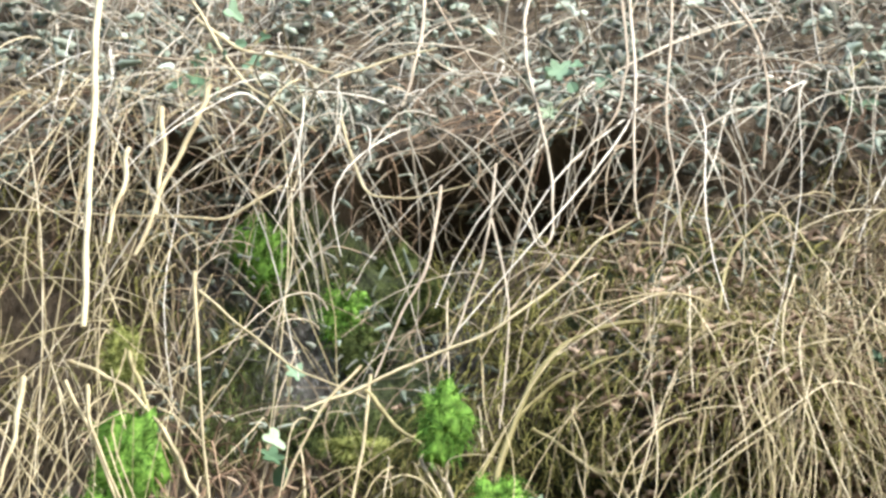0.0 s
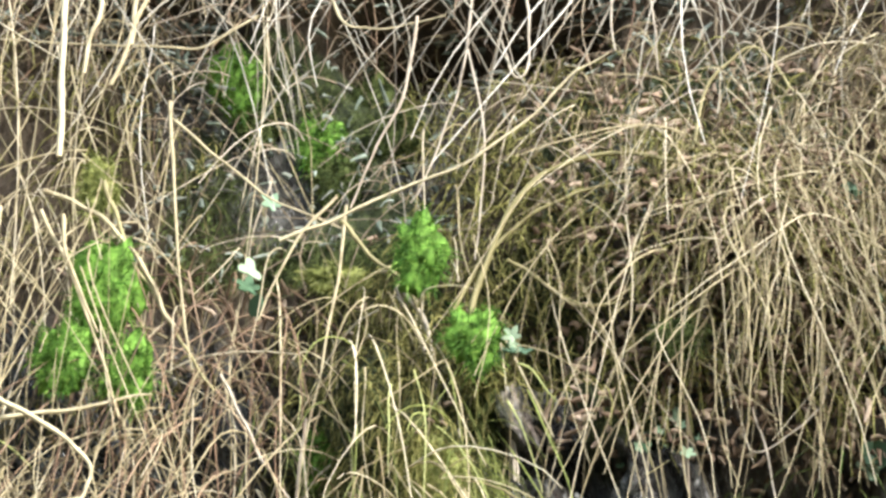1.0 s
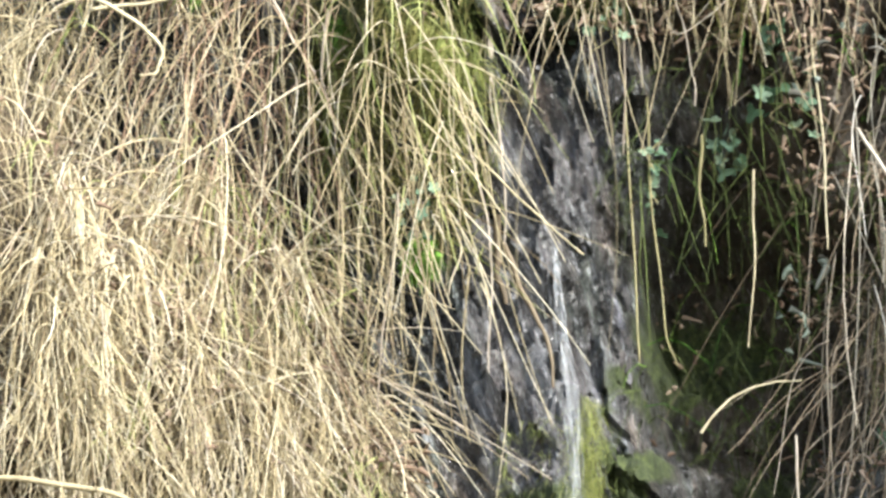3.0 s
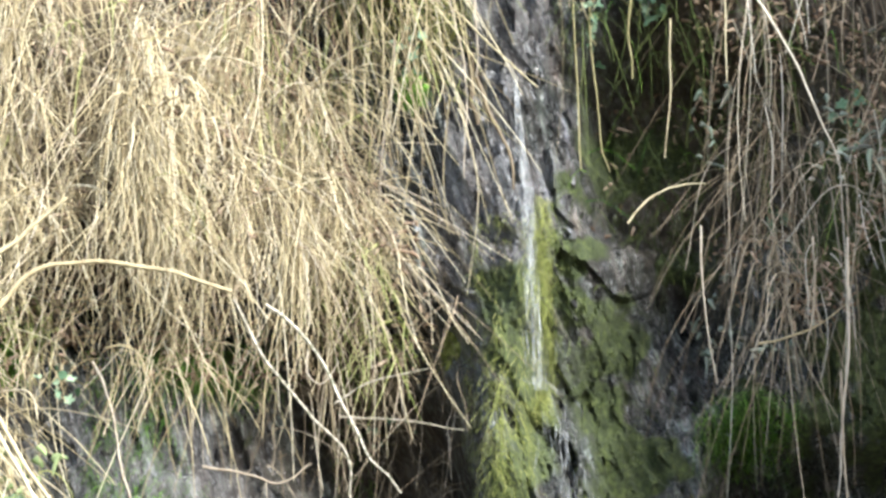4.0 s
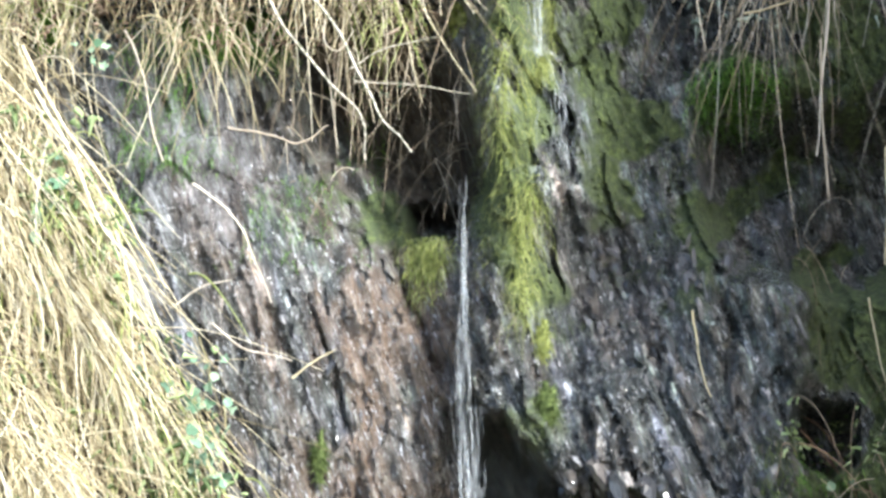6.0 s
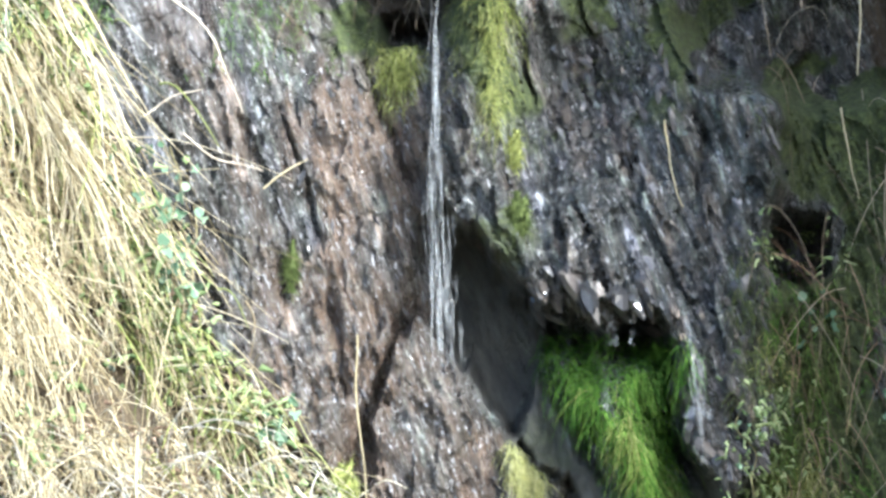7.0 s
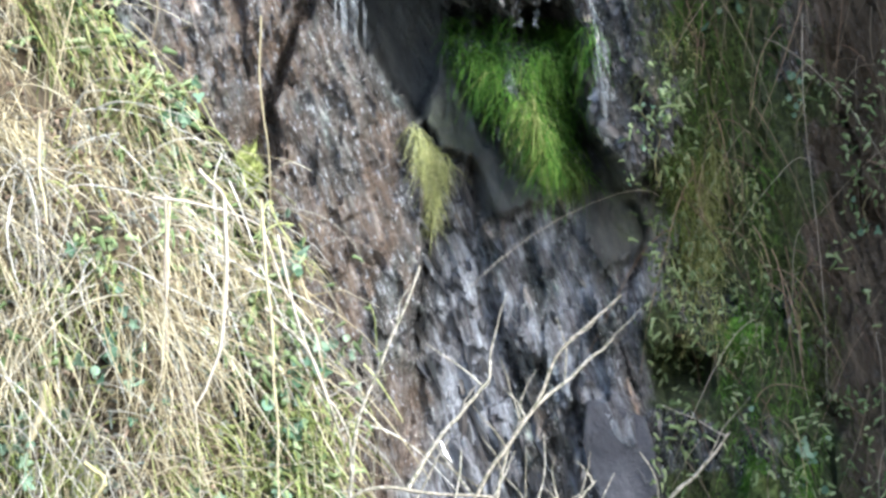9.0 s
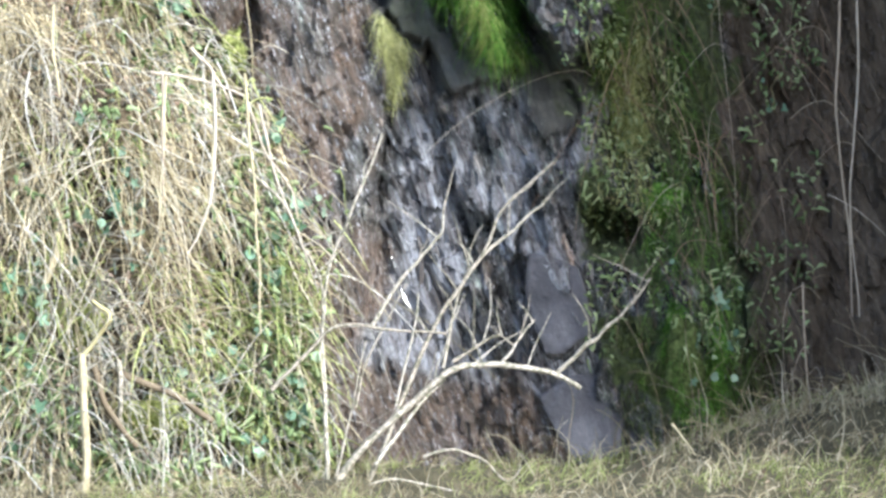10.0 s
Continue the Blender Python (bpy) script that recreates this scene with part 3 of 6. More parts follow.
plateau = grid_mesh("hilltop", graded(-3, 3, 0.5, 900.0), np.array([2.6, 3.6, 5, 8, 14, 30, 80, 300, 1500]),
                    lambda x, y: np.stack([x, y, 10.35 + 0.6 * np.log1p(np.maximum(y - 3.0, 0)) + 0.15 * fbm(x, y, 3, 1)], 1), GROUND)
tagged(plateau, "rough turf above the cliff", "hill", kind="structure")

bank = grid_mesh("earth_bank", graded(-2.3, -0.1, 0.02, 6.0), np.arange(-0.3, 5.6, 0.02),
                 lambda x, z: np.stack([x, bank_y(x, z), z], 1), EARTH)
tagged(bank, "steep brown earth bank under dry grass beside the rock", "bank", kind="structure")

ground = grid_mesh("ground", graded(-2.5, 2.5, 0.03, 3000.0), -graded(-0.6, 2.4, 0.03, 3000.0)[::-1],
                   lambda x, y: np.stack([x, y, ground_z(x, y)], 1), GROUND)
tagged(ground, "turf ground with dry grass at the foot of the cliff", "ground", kind="structure")


# ---- stems, grass, leaves ----
def catmull(pts, n):
    p = np.array(pts, float)
    p = np.vstack([2 * p[0] - p[1], p, 2 * p[-1] - p[-2]])
    out = []
    for k in range(1, len(p) - 2):
        s = np.linspace(0, 1, n, endpoint=False)[:, None]
        a, b, c, d = p[k - 1], p[k], p[k + 1], p[k + 2]
        out.append(0.5 * (2 * b + (c - a) * s + (2 * a - 5 * b + 4 * c - d) * s ** 2 + (3 * b - a - 3 * c + d) * s ** 3))
    return np.vstack(out + [p[-2][None]])


def tubes(paths, radii, sides=3):
    """Many stems at once: paths (n, k, 3) and radii (n, k) give vertices and quads."""
    n, k, _ = paths.shape
    tan = np.gradient(paths, axis=1)
    tan /= np.linalg.norm(tan, axis=2, keepdims=True) + 1e-9
    ref = np.where(np.abs(tan[..., 1:2]) < 0.9, np.array([0, 1.0, 0]), np.array([1.0, 0, 0]))
    u = np.cross(tan, ref)
    u /= np.linalg.norm(u, axis=2, keepdims=True) + 1e-9
    v = np.cross(tan, u)
    ang = np.arange(sides) * 2 * np.pi / sides
    ring = u[:, :, None] * np.cos(ang)[:, None] + v[:, :, None] * np.sin(ang)[:, None]
    co = (paths[:, :, None] + ring * radii[:, :, None, None]).reshape(-1, 3)
    base = (np.arange(n)[:, None, None] * k + np.arange(k - 1)[None, :, None]) * sides
    s = np.arange(sides)[None, None]
    s2 = (s + 1) % sides
    quads = np.stack([base + s, base + s2, base + sides + s2, base + sides + s], -1).reshape(-1, 4)
    return co, quads


def part(name, me, material, parent=None, label=""):
    ob = new(name, me)
    if not me.materials:
        me.materials.append(material)
    ob.parent = parent
    return tagged(ob, label)


def stuff(name, paths, radii, material, label, category, sides=3):
    me = bpy.data.meshes.new(name)
    fill(me, *tubes(paths, radii, sides))
    me.materials.append(material)
    return tagged(new(name, me), label, category, kind="stuff")


RNG = np.random.RandomState(11)


def strands(roots, length, heading, spread, droop, curl, radius, k=6, wave=0.06, sway=0.0):
    """Paths of n strands: they leave their roots along heading, sink under their weight and curl."""
    n = len(roots)
    L = RNG.uniform(*length, n)[:, None, None]
    h = np.array(heading)[None] + RNG.normal(0, 1, (n, 3)) * np.array(spread)
    h[:, 0] += sway * fbm(roots[:, 0] * 3.2, roots[:, 2] * 3.2, 3, 1)
    h[:, 2] += 0.6 * sway * fbm(roots[:, 0] * 4 + 20, roots[:, 2] * 4, 3, 3)
    if sway:
        L = L * (0.45 + 0.9 * smooth(-0.3, 0.35, fbm(roots[:, 0] * 5 + 7, roots[:, 2] * 5, 3, 2)))[:, None, None]
    h /= np.linalg.norm(h, axis=1, keepdims=True)
    s = np.linspace(0, 1, k)[None, :, None]
    dr = RNG.uniform(*droop, n)[:, None, None]
    c = RNG.normal(0, curl, (n, 1, 3)) * np.array([1, 0.4, 0.6])
    ph, fr = RNG.uniform(0, 6.28, (n, 1, 1)), RNG.uniform(2.5, 6.5, (n, 1, 1))
    p = roots[:, None] + L * (h[:, None] * s + np.array([0, 0, -1.0]) * dr * s ** 2 + c * s ** 2
                              + wave * np.sin(fr * s + ph) * np.array([1.0, 0.3, 0.2]) * s)
    r = RNG.uniform(*radius, n)[:, None] * np.linspace(1, 0.35, k)[None]
    return p, r


def scatter(n, x0, x1, z0, z1, keep, out=(0.0, 0.05)):
    """n random places on the front of rock or bank, thinned by keep(x, z) in 0..1."""
    got = []
    total = 0
    while total < n:
        x, z = RNG.uniform(x0, x1, n), RNG.uniform(z0, z1, n)
        ok = RNG.rand(n) < keep(x, z)
        got.append(np.stack([x[ok], z[ok]], 1))
        total += ok.sum() + 1
    q = np.vstack(got)[:n]
    return np.stack([q[:, 0], front_y(q[:, 0], q[:, 1]) - RNG.uniform(*out, len(q)), q[:, 1]], 1)


def clumpy(x, z, f, lo=-0.15, hi=0.2):
    return smooth(lo, hi, fbm(x * f, z * f, 3, 2))


# lower bank: long bleached grass combed down the slope
low_keep = lambda x, z: (x < lower_edge(z) + 0.02) * (0.1 + 0.9 * clumpy(x, z, 5))
roots = scatter(1500, -2.1, -0.25, 0.0, 3.6, lambda x, z: low_keep(x, z) * (0.6 + 0.4 * smooth(0.5, 1.3, z)))
stuff("dry_grass", *strands(roots, (0.05, 0.22), (0.15, -0.6, 0.25), (0.6, 0.3, 0.5), (0.5, 1.4), 0.5, (0.0014, 0.0032), 7, 0.1), STRAW, "short bleached dry grass tangled on the earth bank", "dry grass")
roots = scatter(2100, -2.2, -0.3, 0.15, 3.8, lambda x, z: low_keep(x + 0.05, z) * (0.03 + 0.97 * clumpy(x + 0.4 * z, z * 0.6, 5, -0.12, 0.2)) * (0.12 + 0.88 * smooth(0.8, 1.6, z)), (0.03, 0.2))
stuff("dry_grass", *strands(roots, (0.14, 0.42), (0.34, -0.28, -0.25), (0.2, 0.16, 0.3), (0.3, 0.9), 0.2, (0.0013, 0.0036), 8, 0.06, 0.8), STRAW, "long bleached grass combed down the earth bank", "dry grass")
roots = scatter(1300, -2.1, -0.25, 0.0, 3.6, low_keep, (0.0, 0.16))
stuff("dry_stalks", *strands(roots, (0.12, 0.42), (0.22, -0.4, 0.0), (0.4, 0.25, 0.6), (0.4, 1.3), 0.4, (0.0016, 0.004), 9, 0.08), HAY, "dry brown stalks tangled over the grassy bank", "dry grass")
roots = scatter(1500, -2.1, -0.25, 0.0, 3.2, lambda x, z: (x < lower_edge(z) + 0.03) * clumpy(x + 9, z, 4, -0.05, 0.25) * (0.3 + 0.7 * smooth(1.4, 0.6, z)), (0.03, 0.14))
stuff("green_grass", *strands(roots, (0.06, 0.2), (0.2, -0.7, 0.5), (0.5, 0.3, 0.3), (0.6, 1.3), 0.3, (0.0022, 0.0055)), BLADE, "fresh green grass tufts among dry grass", "grass")
roots = scatter(1700, -2.1, -0.25, 0.0, 3.3, lambda x, z: (x < lower_edge(z)) * clumpy(x + 3, z, 3, -0.05, 0.2) * (0.35 + 0.65 * smooth(1.7, 1.0, z)), (0.08, 0.24))
stuff("small_leaves", *strands(roots, (0.02, 0.05), (0.0, -0.7, 0.1), (0.7, 0.3, 0.7), (0.1, 0.6), 0.3, (0.007, 0.018), 4), GREENLEAF, "pale green small leaves scattered through the bank", "leaves")
roots = scatter(900, -2.1, -0.3, 0.1, 1.7, lambda x, z: (x < lower_edge(z) + 0.06) * (0.2 + 0.8 * clumpy(x + 2, z, 4)), (0.05, 0.22))
stuff("dry_stalks", *strands(roots, (0.12, 0.45), (0.12, -0.4, 0.25), (0.45, 0.25, 0.5), (0.4, 1.2), 0.35, (0.0015, 0.0036), 9, 0.07), GREYTWIG, "pale bramble stalks tangled over the lower bank", "brambles")
roots = scatter(2600, -2.1, -0.25, 0.0, 3.4, low_keep, (0.04, 0.16))
stuff("leaf_litter", *strands(roots, (0.012, 0.035), (0.1, -0.6, 0.2), (0.6, 0.3, 0.6), (0.1, 0.5), 0.4, (0.004, 0.01), 4), LITTER, "bleached dead leaves caught in the grass", "leaf litter")

fringe = lambda x, z: np.exp(-((x - lower_edge(z) + 0.1) / 0.13) ** 2) * smooth(0.2, 0.7, z) * (0.15 + 0.85 * clumpy(x, z, 5, -0.05, 0.2))
roots = scatter(430, -2.0, -0.3, 0.1, 3.3, fringe, (0.05, 0.22))
stuff("green_grass", *strands(roots, (0.06, 0.24), (0.3, -0.5, 0.15), (0.35, 0.25, 0.4), (0.6, 1.3), 0.25, (0.002, 0.0055), 7), BLADE, "green grass along the edge of the bank", "grass")
combed = lambda x, z: np.exp(-((x - lower_edge(z) + 0.17) / 0.14) ** 2) * (0.15 + 0.85 * clumpy(x + 0.5 * z, z * 0.5, 6, -0.12, 0.2))
roots = scatter(1250, -2.2, -0.5, 1.6, 3.9, lambda x, z: combed(x, z) * (0.3 + 0.7 * smooth(2.0, 2.8, z)), (0.05, 0.2))
stuff("dry_grass", *strands(roots, (0.2, 0.55), (0.42, -0.2, -0.75), (0.16, 0.14, 0.2), (0.1, 0.6), 0.2, (0.0014, 0.004), 9, 0.07, 0.5), STRAW, "long pale grass combed along the edge of the bank", "dry grass")
roots = scatter(800, -2.0, -0.3, 0.1, 3.3, fringe, (0.08, 0.26))
stuff("small_leaves", *strands(roots, (0.02, 0.05), (0.0, -0.7, 0.1), (0.7, 0.3, 0.7), (0.1, 0.6), 0.3, (0.006, 0.017), 4), GREENLEAF, "pale green leaves along the edge of the bank", "leaves")

roots = scatter(1900, -2.1, -0.3, 0.0, 3.3, lambda x, z: (x < lower_edge(z)) * (0.15 + 0.85 * clumpy(x + 12, z, 4, -0.1, 0.2)) * (0.35 + 0.65 * smooth(1.7, 0.9, z)), (0.0, 0.1))
stuff("small_leaves", *strands(roots, (0.02, 0.05), (0.0, -0.7, 0.1), (0.7, 0.3, 0.7), (0.1, 0.6), 0.3, (0.005, 0.014), 4), DULLLEAF, "dull green bramble leaves low in the bank", "leaves")

# upper bank: bleached curtain of grass over the hollow
up_keep = lambda x, z: (x < upper_edge(z) + 0.05) * (0.06 + 0.94 * clumpy(x, z, 7))
roots = scatter(2600, -2.2, -0.62, 3.86, 5.0, up_keep)
stuff("dry_grass", *strands(roots, (0.04, 0.22), (0.0, -0.65, 0.15), (0.45, 0.25, 0.5), (0.6, 1.6), 0.45, (0.0014, 0.003), 6, 0.09), STRAW, "short pale dry grass in a thick curtain", "dry grass")
roots = scatter(2500, -2.25, -0.6, 3.95, 5.1, lambda x, z: up_keep(x + 0.12 * (z < 4.3), z) * (0.05 + 0.95 * clumpy(x * 1.6, z * 0.7, 6, -0.12, 0.18)), (0.02, 0.2))
stuff("dry_grass", *strands(roots, (0.1, 0.34), (-0.05, -0.25, -0.45), (0.16, 0.15, 0.3), (0.3, 0.9), 0.22, (0.0014, 0.0036), 8, 0.08, 0.7), STRAW, "long sunlit dry grass hanging in a thick curtain", "dry grass")
roots = scatter(700, -2.2, -0.6, 3.86, 5.0, up_keep, (0.0, 0.12))
stuff("dry_stalks", *strands(roots, (0.12, 0.4), (0.0, -0.5, 0.2), (0.6, 0.25, 0.6), (0.5, 1.3), 0.5, (0.0013, 0.003), 9, 0.08), TWIG, "brown twigs threaded through the grass curtain", "dry grass")
roots = scatter(1100, -2.2, -0.55, 3.65, 5.0, up_keep, (0.04, 0.16))
stuff("leaf_litter", *strands(roots, (0.012, 0.035), (0.1, -0.6, 0.2), (0.6, 0.3, 0.6), (0.1, 0.5), 0.4, (0.003, 0.009), 4), LITTER, "dead leaves caught in the grass curtain", "leaf litter")
roots = scatter(420, -2.1, -1.15, 3.5, 4.05, lambda x, z: 0.2 + 0.8 * clumpy(x * 1.5, z, 6), (0.05, 0.22))
stuff("dry_grass", *strands(roots, (0.08, 0.3), (0.1, -0.4, -0.1), (0.4, 0.2, 0.4), (0.4, 1.0), 0.3, (0.0014, 0.0034), 8, 0.08), STRAW, "tangled dry grass at the foot of the curtain", "dry grass")
roots = scatter(700, -1.9, -0.55, 3.5, 3.95, lambda x, z: 0.2 + 0.8 * clumpy(x, z, 6), (0.03, 0.2))
stuff("leaf_litter", *strands(roots, (0.015, 0.04), (0.1, -0.6, 0.2), (0.6, 0.3, 0.6), (0.1, 0.5), 0.4, (0.004, 0.011), 4), LITTER, "pinkish dead leaves under the grass curtain", "leaf litter")
roots = scatter(520, -2.2, -0.55, 3.6, 5.0, lambda x, z: (x < upper_edge(z) + 0.1) * clumpy(x + 5, z, 4, 0.0, 0.25) * (0.3 + 0.7 * smooth(4.2, 3.8, z)), (0.06, 0.2))
stuff("green_grass", *strands(roots, (0.05, 0.16), (0.0, -0.6, 0.2), (0.4, 0.3, 0.4), (0.6, 1.4), 0.3, (0.0016, 0.0036)), BLADE, "green blades among the hanging dry grass", "grass")
roots = scatter(800, -2.2, -0.55, 3.86, 5.0, up_keep)
stuff("dry_stalks", *strands(roots, (0.15, 0.45), (-0.05, -0.5, 0.1), (0.3, 0.25, 0.5), (0.7, 1.5), 0.35, (0.0016, 0.0034), 9, 0.09), HAY, "tangled dry stalks over the grass curtain", "dry grass")

# crown of the cliff: a thicket of dead bramble stems
crown = lambda x, z: (0.3 + 0.7 * clumpy(x, z, 4)) * (1 - 0.92 * patch(x, z, -0.85, 0.1, 5.6, 5.98, 0.06)) * (1 - 0.92 * patch(x, z, -1.1, -0.6, 5.3, 5.85, 0.06))
roots = scatter(820, -1.9, 0.8, 5.98, 6.9, lambda x, z: 0.4 + 0.6 * clumpy(x, z, 4), (0.0, 0.12))
stuff("bramble_thicket", *strands(roots, (0.12, 0.5), (0.0, -0.35, 0.5), (0.4, 0.3, 0.9), (0.3, 1.9), 0.55, (0.0015, 0.0034), 10, 0.12), GREYTWIG, "tangle of pale dead bramble stems above the lip", "brambles")
roots = scatter(450, -1.9, 0.8, 5.98, 7.0, lambda x, z: 0.4 + 0.6 * clumpy(x + 7, z, 4), (0.0, 0.1))
stuff("bramble_thicket", *strands(roots, (0.1, 0.4), (0.0, -0.55, 0.3), (0.9, 0.3, 0.6), (0.2, 1.0), 0.9, (0.0014, 0.003), 9, 0.15), TWIG, "brown twigs deep in the bramble thicket", "brambles")
roots = scatter(2600, -1.9, 0.9, 5.98, 7.0, lambda x, z: 0.2 + 0.8 * clumpy(x, z, 6), (0.0, 0.16))
stuff("dead_leaves", *strands(roots, (0.015, 0.04), (0.0, -0.6, 0.3), (0.6, 0.3, 0.5), (0.2, 0.8), 0.3, (0.006, 0.019), 4), DULLLEAF, "dull grey-green and brown leaves in the bramble thicket", "leaves")
roots = scatter(170, -1.7, 0.7, 5.93, 6.12, lambda x, z: 0.35 + 0.65 * clumpy(x, z, 6), (0.03, 0.12))
stuff("bramble_thicket", *strands(roots, (0.15, 0.5), (0.0, -0.4, 0.1), (0.3, 0.2, 0.4), (0.7, 1.5), 0.45, (0.0015, 0.0034), 10, 0.1), GREYTWIG, "pale bramble stems hanging over the turf lip", "brambles")
roots = scatter(700, -1.2, 0.2, 5.35, 5.97, lambda x, z: 0.3 + 0.7 * clumpy(x, z, 7), (0.0, 0.05))
stuff("leaf_litter", *strands(roots, (0.012, 0.04), (0.0, -0.6, 0.2), (0.6, 0.3, 0.6), (0.1, 0.6), 0.4, (0.003, 0.009), 4), DULLLEAF, "dull leaves and crumbs of turf below the lip", "leaf litter")
roots = scatter(380, -1.2, 0.2, 5.3, 5.97, lambda x, z: 0.4 + 0.6 * clumpy(x + 4, z, 6), (0.0, 0.05))
stuff("hanging_stems", *strands(roots, (0.06, 0.28), (0.0, -0.35, 0.1), (0.5, 0.2, 0.5), (0.5, 1.3), 0.5, (0.001, 0.0026), 9, 0.1), TWIG, "brown rootlets and twigs below the turf lip", "roots")
roots = scatter(600, -1.75, -0.85, 4.7, 6.2, lambda x, z: crown(x, z) * smooth(-0.75, -1.15, x), (0.0, 0.1))
stuff("dry_stalks", *strands(roots, (0.15, 0.5), (0.0, -0.42, 0.1), (0.26, 0.22, 0.6), (0.7, 1.7), 0.32, (0.0011, 0.0031), 9, 0.1), HAY, "hanging dry stalks over the rock", "dry grass")
roots = scatter(820, -0.75, 0.75, 5.05, 5.8, lambda x, z: crown(x, z) * (1 - 0.8 * patch(x, z, -0.1, 0.8, 4.9, 5.2, 0.08)) * (0.08 + 0.92 * smooth(-0.45, -0.15, x)), (0.0, 0.14))
stuff("bramble_thicket", *strands(roots, (0.1, 0.4), (0.0, -0.42, 0.1), (0.26, 0.22, 0.6), (0.6, 1.6), 0.3, (0.001, 0.0027), 9, 0.1), HAY, "olive and straw bramble stems over leaf litter", "brambles")
roots = scatter(230, -1.25, -0.85, 4.3, 5.3, lambda x, z: 0.7 + 0 * x, (0.0, 0.1))
stuff("dry_stalks", *strands(roots, (0.12, 0.4), (0.05, -0.35, 0.0), (0.25, 0.2, 0.4), (0.8, 1.6), 0.3, (0.0014, 0.003), 9, 0.07), REDTWIG, "reddish brown stems hanging over rock", "dry grass")
roots = scatter(170, -1.2, -0.45, 4.3, 5.3, lambda x, z: 0.7 + 0 * x, (0.0, 0.1))
stuff("dry_stalks", *strands(roots, (0.12, 0.4), (0.0, -0.35, 0.0), (0.25, 0.2, 0.4), (0.8, 1.6), 0.3, (0.0014, 0.003), 9, 0.07), HAY, "thin dry stalks hanging over mossy rock", "dry grass")

roots = scatter(110, -0.95, -0.5, 4.4, 4.85, lambda x, z: 0.15 + 0.85 * clumpy(x * 1.5, z * 0.6, 6), (0.03, 0.16))
stuff("dry_grass", *strands(roots, (0.15, 0.45), (0.12, -0.3, -0.3), (0.2, 0.15, 0.3), (0.4, 1.0), 0.2, (0.0012, 0.003), 9, 0.06), STRAW, "straw-coloured grass hanging below the mossy boss", "dry grass")
roots = scatter(90, -0.95, -0.4, 4.4, 5.1, lambda x, z: 0.15 + 0.85 * clumpy(x * 1.5 + 6, z * 0.6, 6), (0.03, 0.14))
stuff("green_grass", *strands(roots, (0.08, 0.25), (0.1, -0.3, -0.2), (0.2, 0.15, 0.3), (0.4, 1.0), 0.2, (0.0014, 0.0034), 8), BLADE, "green blades hanging from the mossy boss", "grass")

# turf lip: leaves and moss over the bare soil
roots = scatter(900, -1.7, 0.8, 5.88, 6.14, lambda x, z: 0.35 + 0.65 * clumpy(x, z, 6), (0.0, 0.08))
stuff("leaf_litter", *strands(roots, (0.015, 0.045), (0.0, -0.6, 0.2), (0.6, 0.3, 0.6), (0.1, 0.6), 0.4, (0.004, 0.013), 4), DULLLEAF, "dull leaves lying on the turf lip", "leaf litter")
roots = scatter(260, -1.7, 0.8, 5.88, 6.14, lambda x, z: 0.35 + 0.65 * clumpy(x + 3, z, 6), (0.0, 0.06))
stuff("bramble_thicket", *strands(roots, (0.08, 0.3), (0.0, -0.4, 0.1), (0.7, 0.25, 0.3), (0.4, 1.2), 0.5, (0.001, 0.0026), 9, 0.12), REDTWIG, "brown twigs matted along the turf lip", "brambles")

# shaded bay: thin hanging stems
roots = scatter(420, 0.25, 1.35, 3.78, 4.95, lambda x, z: smooth(0.3, 0.6, x) * (0.04 + 0.96 * clumpy(x * 1.6, z * 0.7, 4, -0.05, 0.2)), (0.0, 0.2))
stuff("hanging_stems", *strands(roots, (0.15, 0.5), (0.0, -0.3, 0.0), (0.22, 0.2, 0.4), (0.8, 1.6), 0.3, (0.0014, 0.003), 9, 0.07), TWIG, "brown dead stems hanging in the shaded bay", "brambles")
roots = scatter(100, 0.3, 1.35, 3.7, 5.0, lambda x, z: smooth(0.3, 0.5, x) * (0.1 + 0.9 * clumpy(x + 6, z, 4)), (0.1, 0.3))
stuff("hanging_stems", *strands(roots, (0.15, 0.5), (0.0, -0.3, -0.2), (0.12, 0.15, 0.3), (0.8, 1.4), 0.2, (0.0016, 0.0034), 9, 0.05), GREYTWIG, "pale dead stems hanging in front of the shaded bay", "brambles")
roots = scatter(260, 0.25, 1.3, 3.6, 5.0, lambda x, z: clumpy(x + 4, z, 4, -0.05, 0.2), (0.08, 0.28))
stuff("small_leaves", *strands(roots, (0.02, 0.05), (0.0, -0.7, 0.1), (0.7, 0.3, 0.7), (0.1, 0.6), 0.3, (0.006, 0.016), 4), DULLLEAF, "dull green bramble leaves in the shaded bay", "leaves")
roots = scatter(1000, 0.25, 1.3, 3.7, 5.0, lambda x, z: clumpy(x, z, 5, 0.0, 0.25), (0.0, 0.2))
stuff("leaf_litter", *strands(roots, (0.012, 0.03), (0.0, -0.6, 0.2), (0.6, 0.3, 0.6), (0.1, 0.6), 0.4, (0.004, 0.009), 4), LITTER, "brown dead leaves hanging in the shaded bay", "leaf litter")
roots = scatter(110, 0.55, 1.6, 0.2, 3.0, lambda x, z: 0.4 + 0.6 * clumpy(x, z, 4), (0.0, 0.12))
stuff("hanging_stems", *strands(roots, (0.2, 0.6), (0.0, -0.35, 0.0), (0.25, 0.15, 0.3), (0.9, 1.5), 0.25, (0.0012, 0.0024), 9), TWIG, "thin brown stems trailing down shaded rock", "brambles")
roots = scatter(200, -1.05, -0.45, 2.75, 3.8, lambda x, z: smooth(3.0, 3.5, z), (0.0, 0.06))
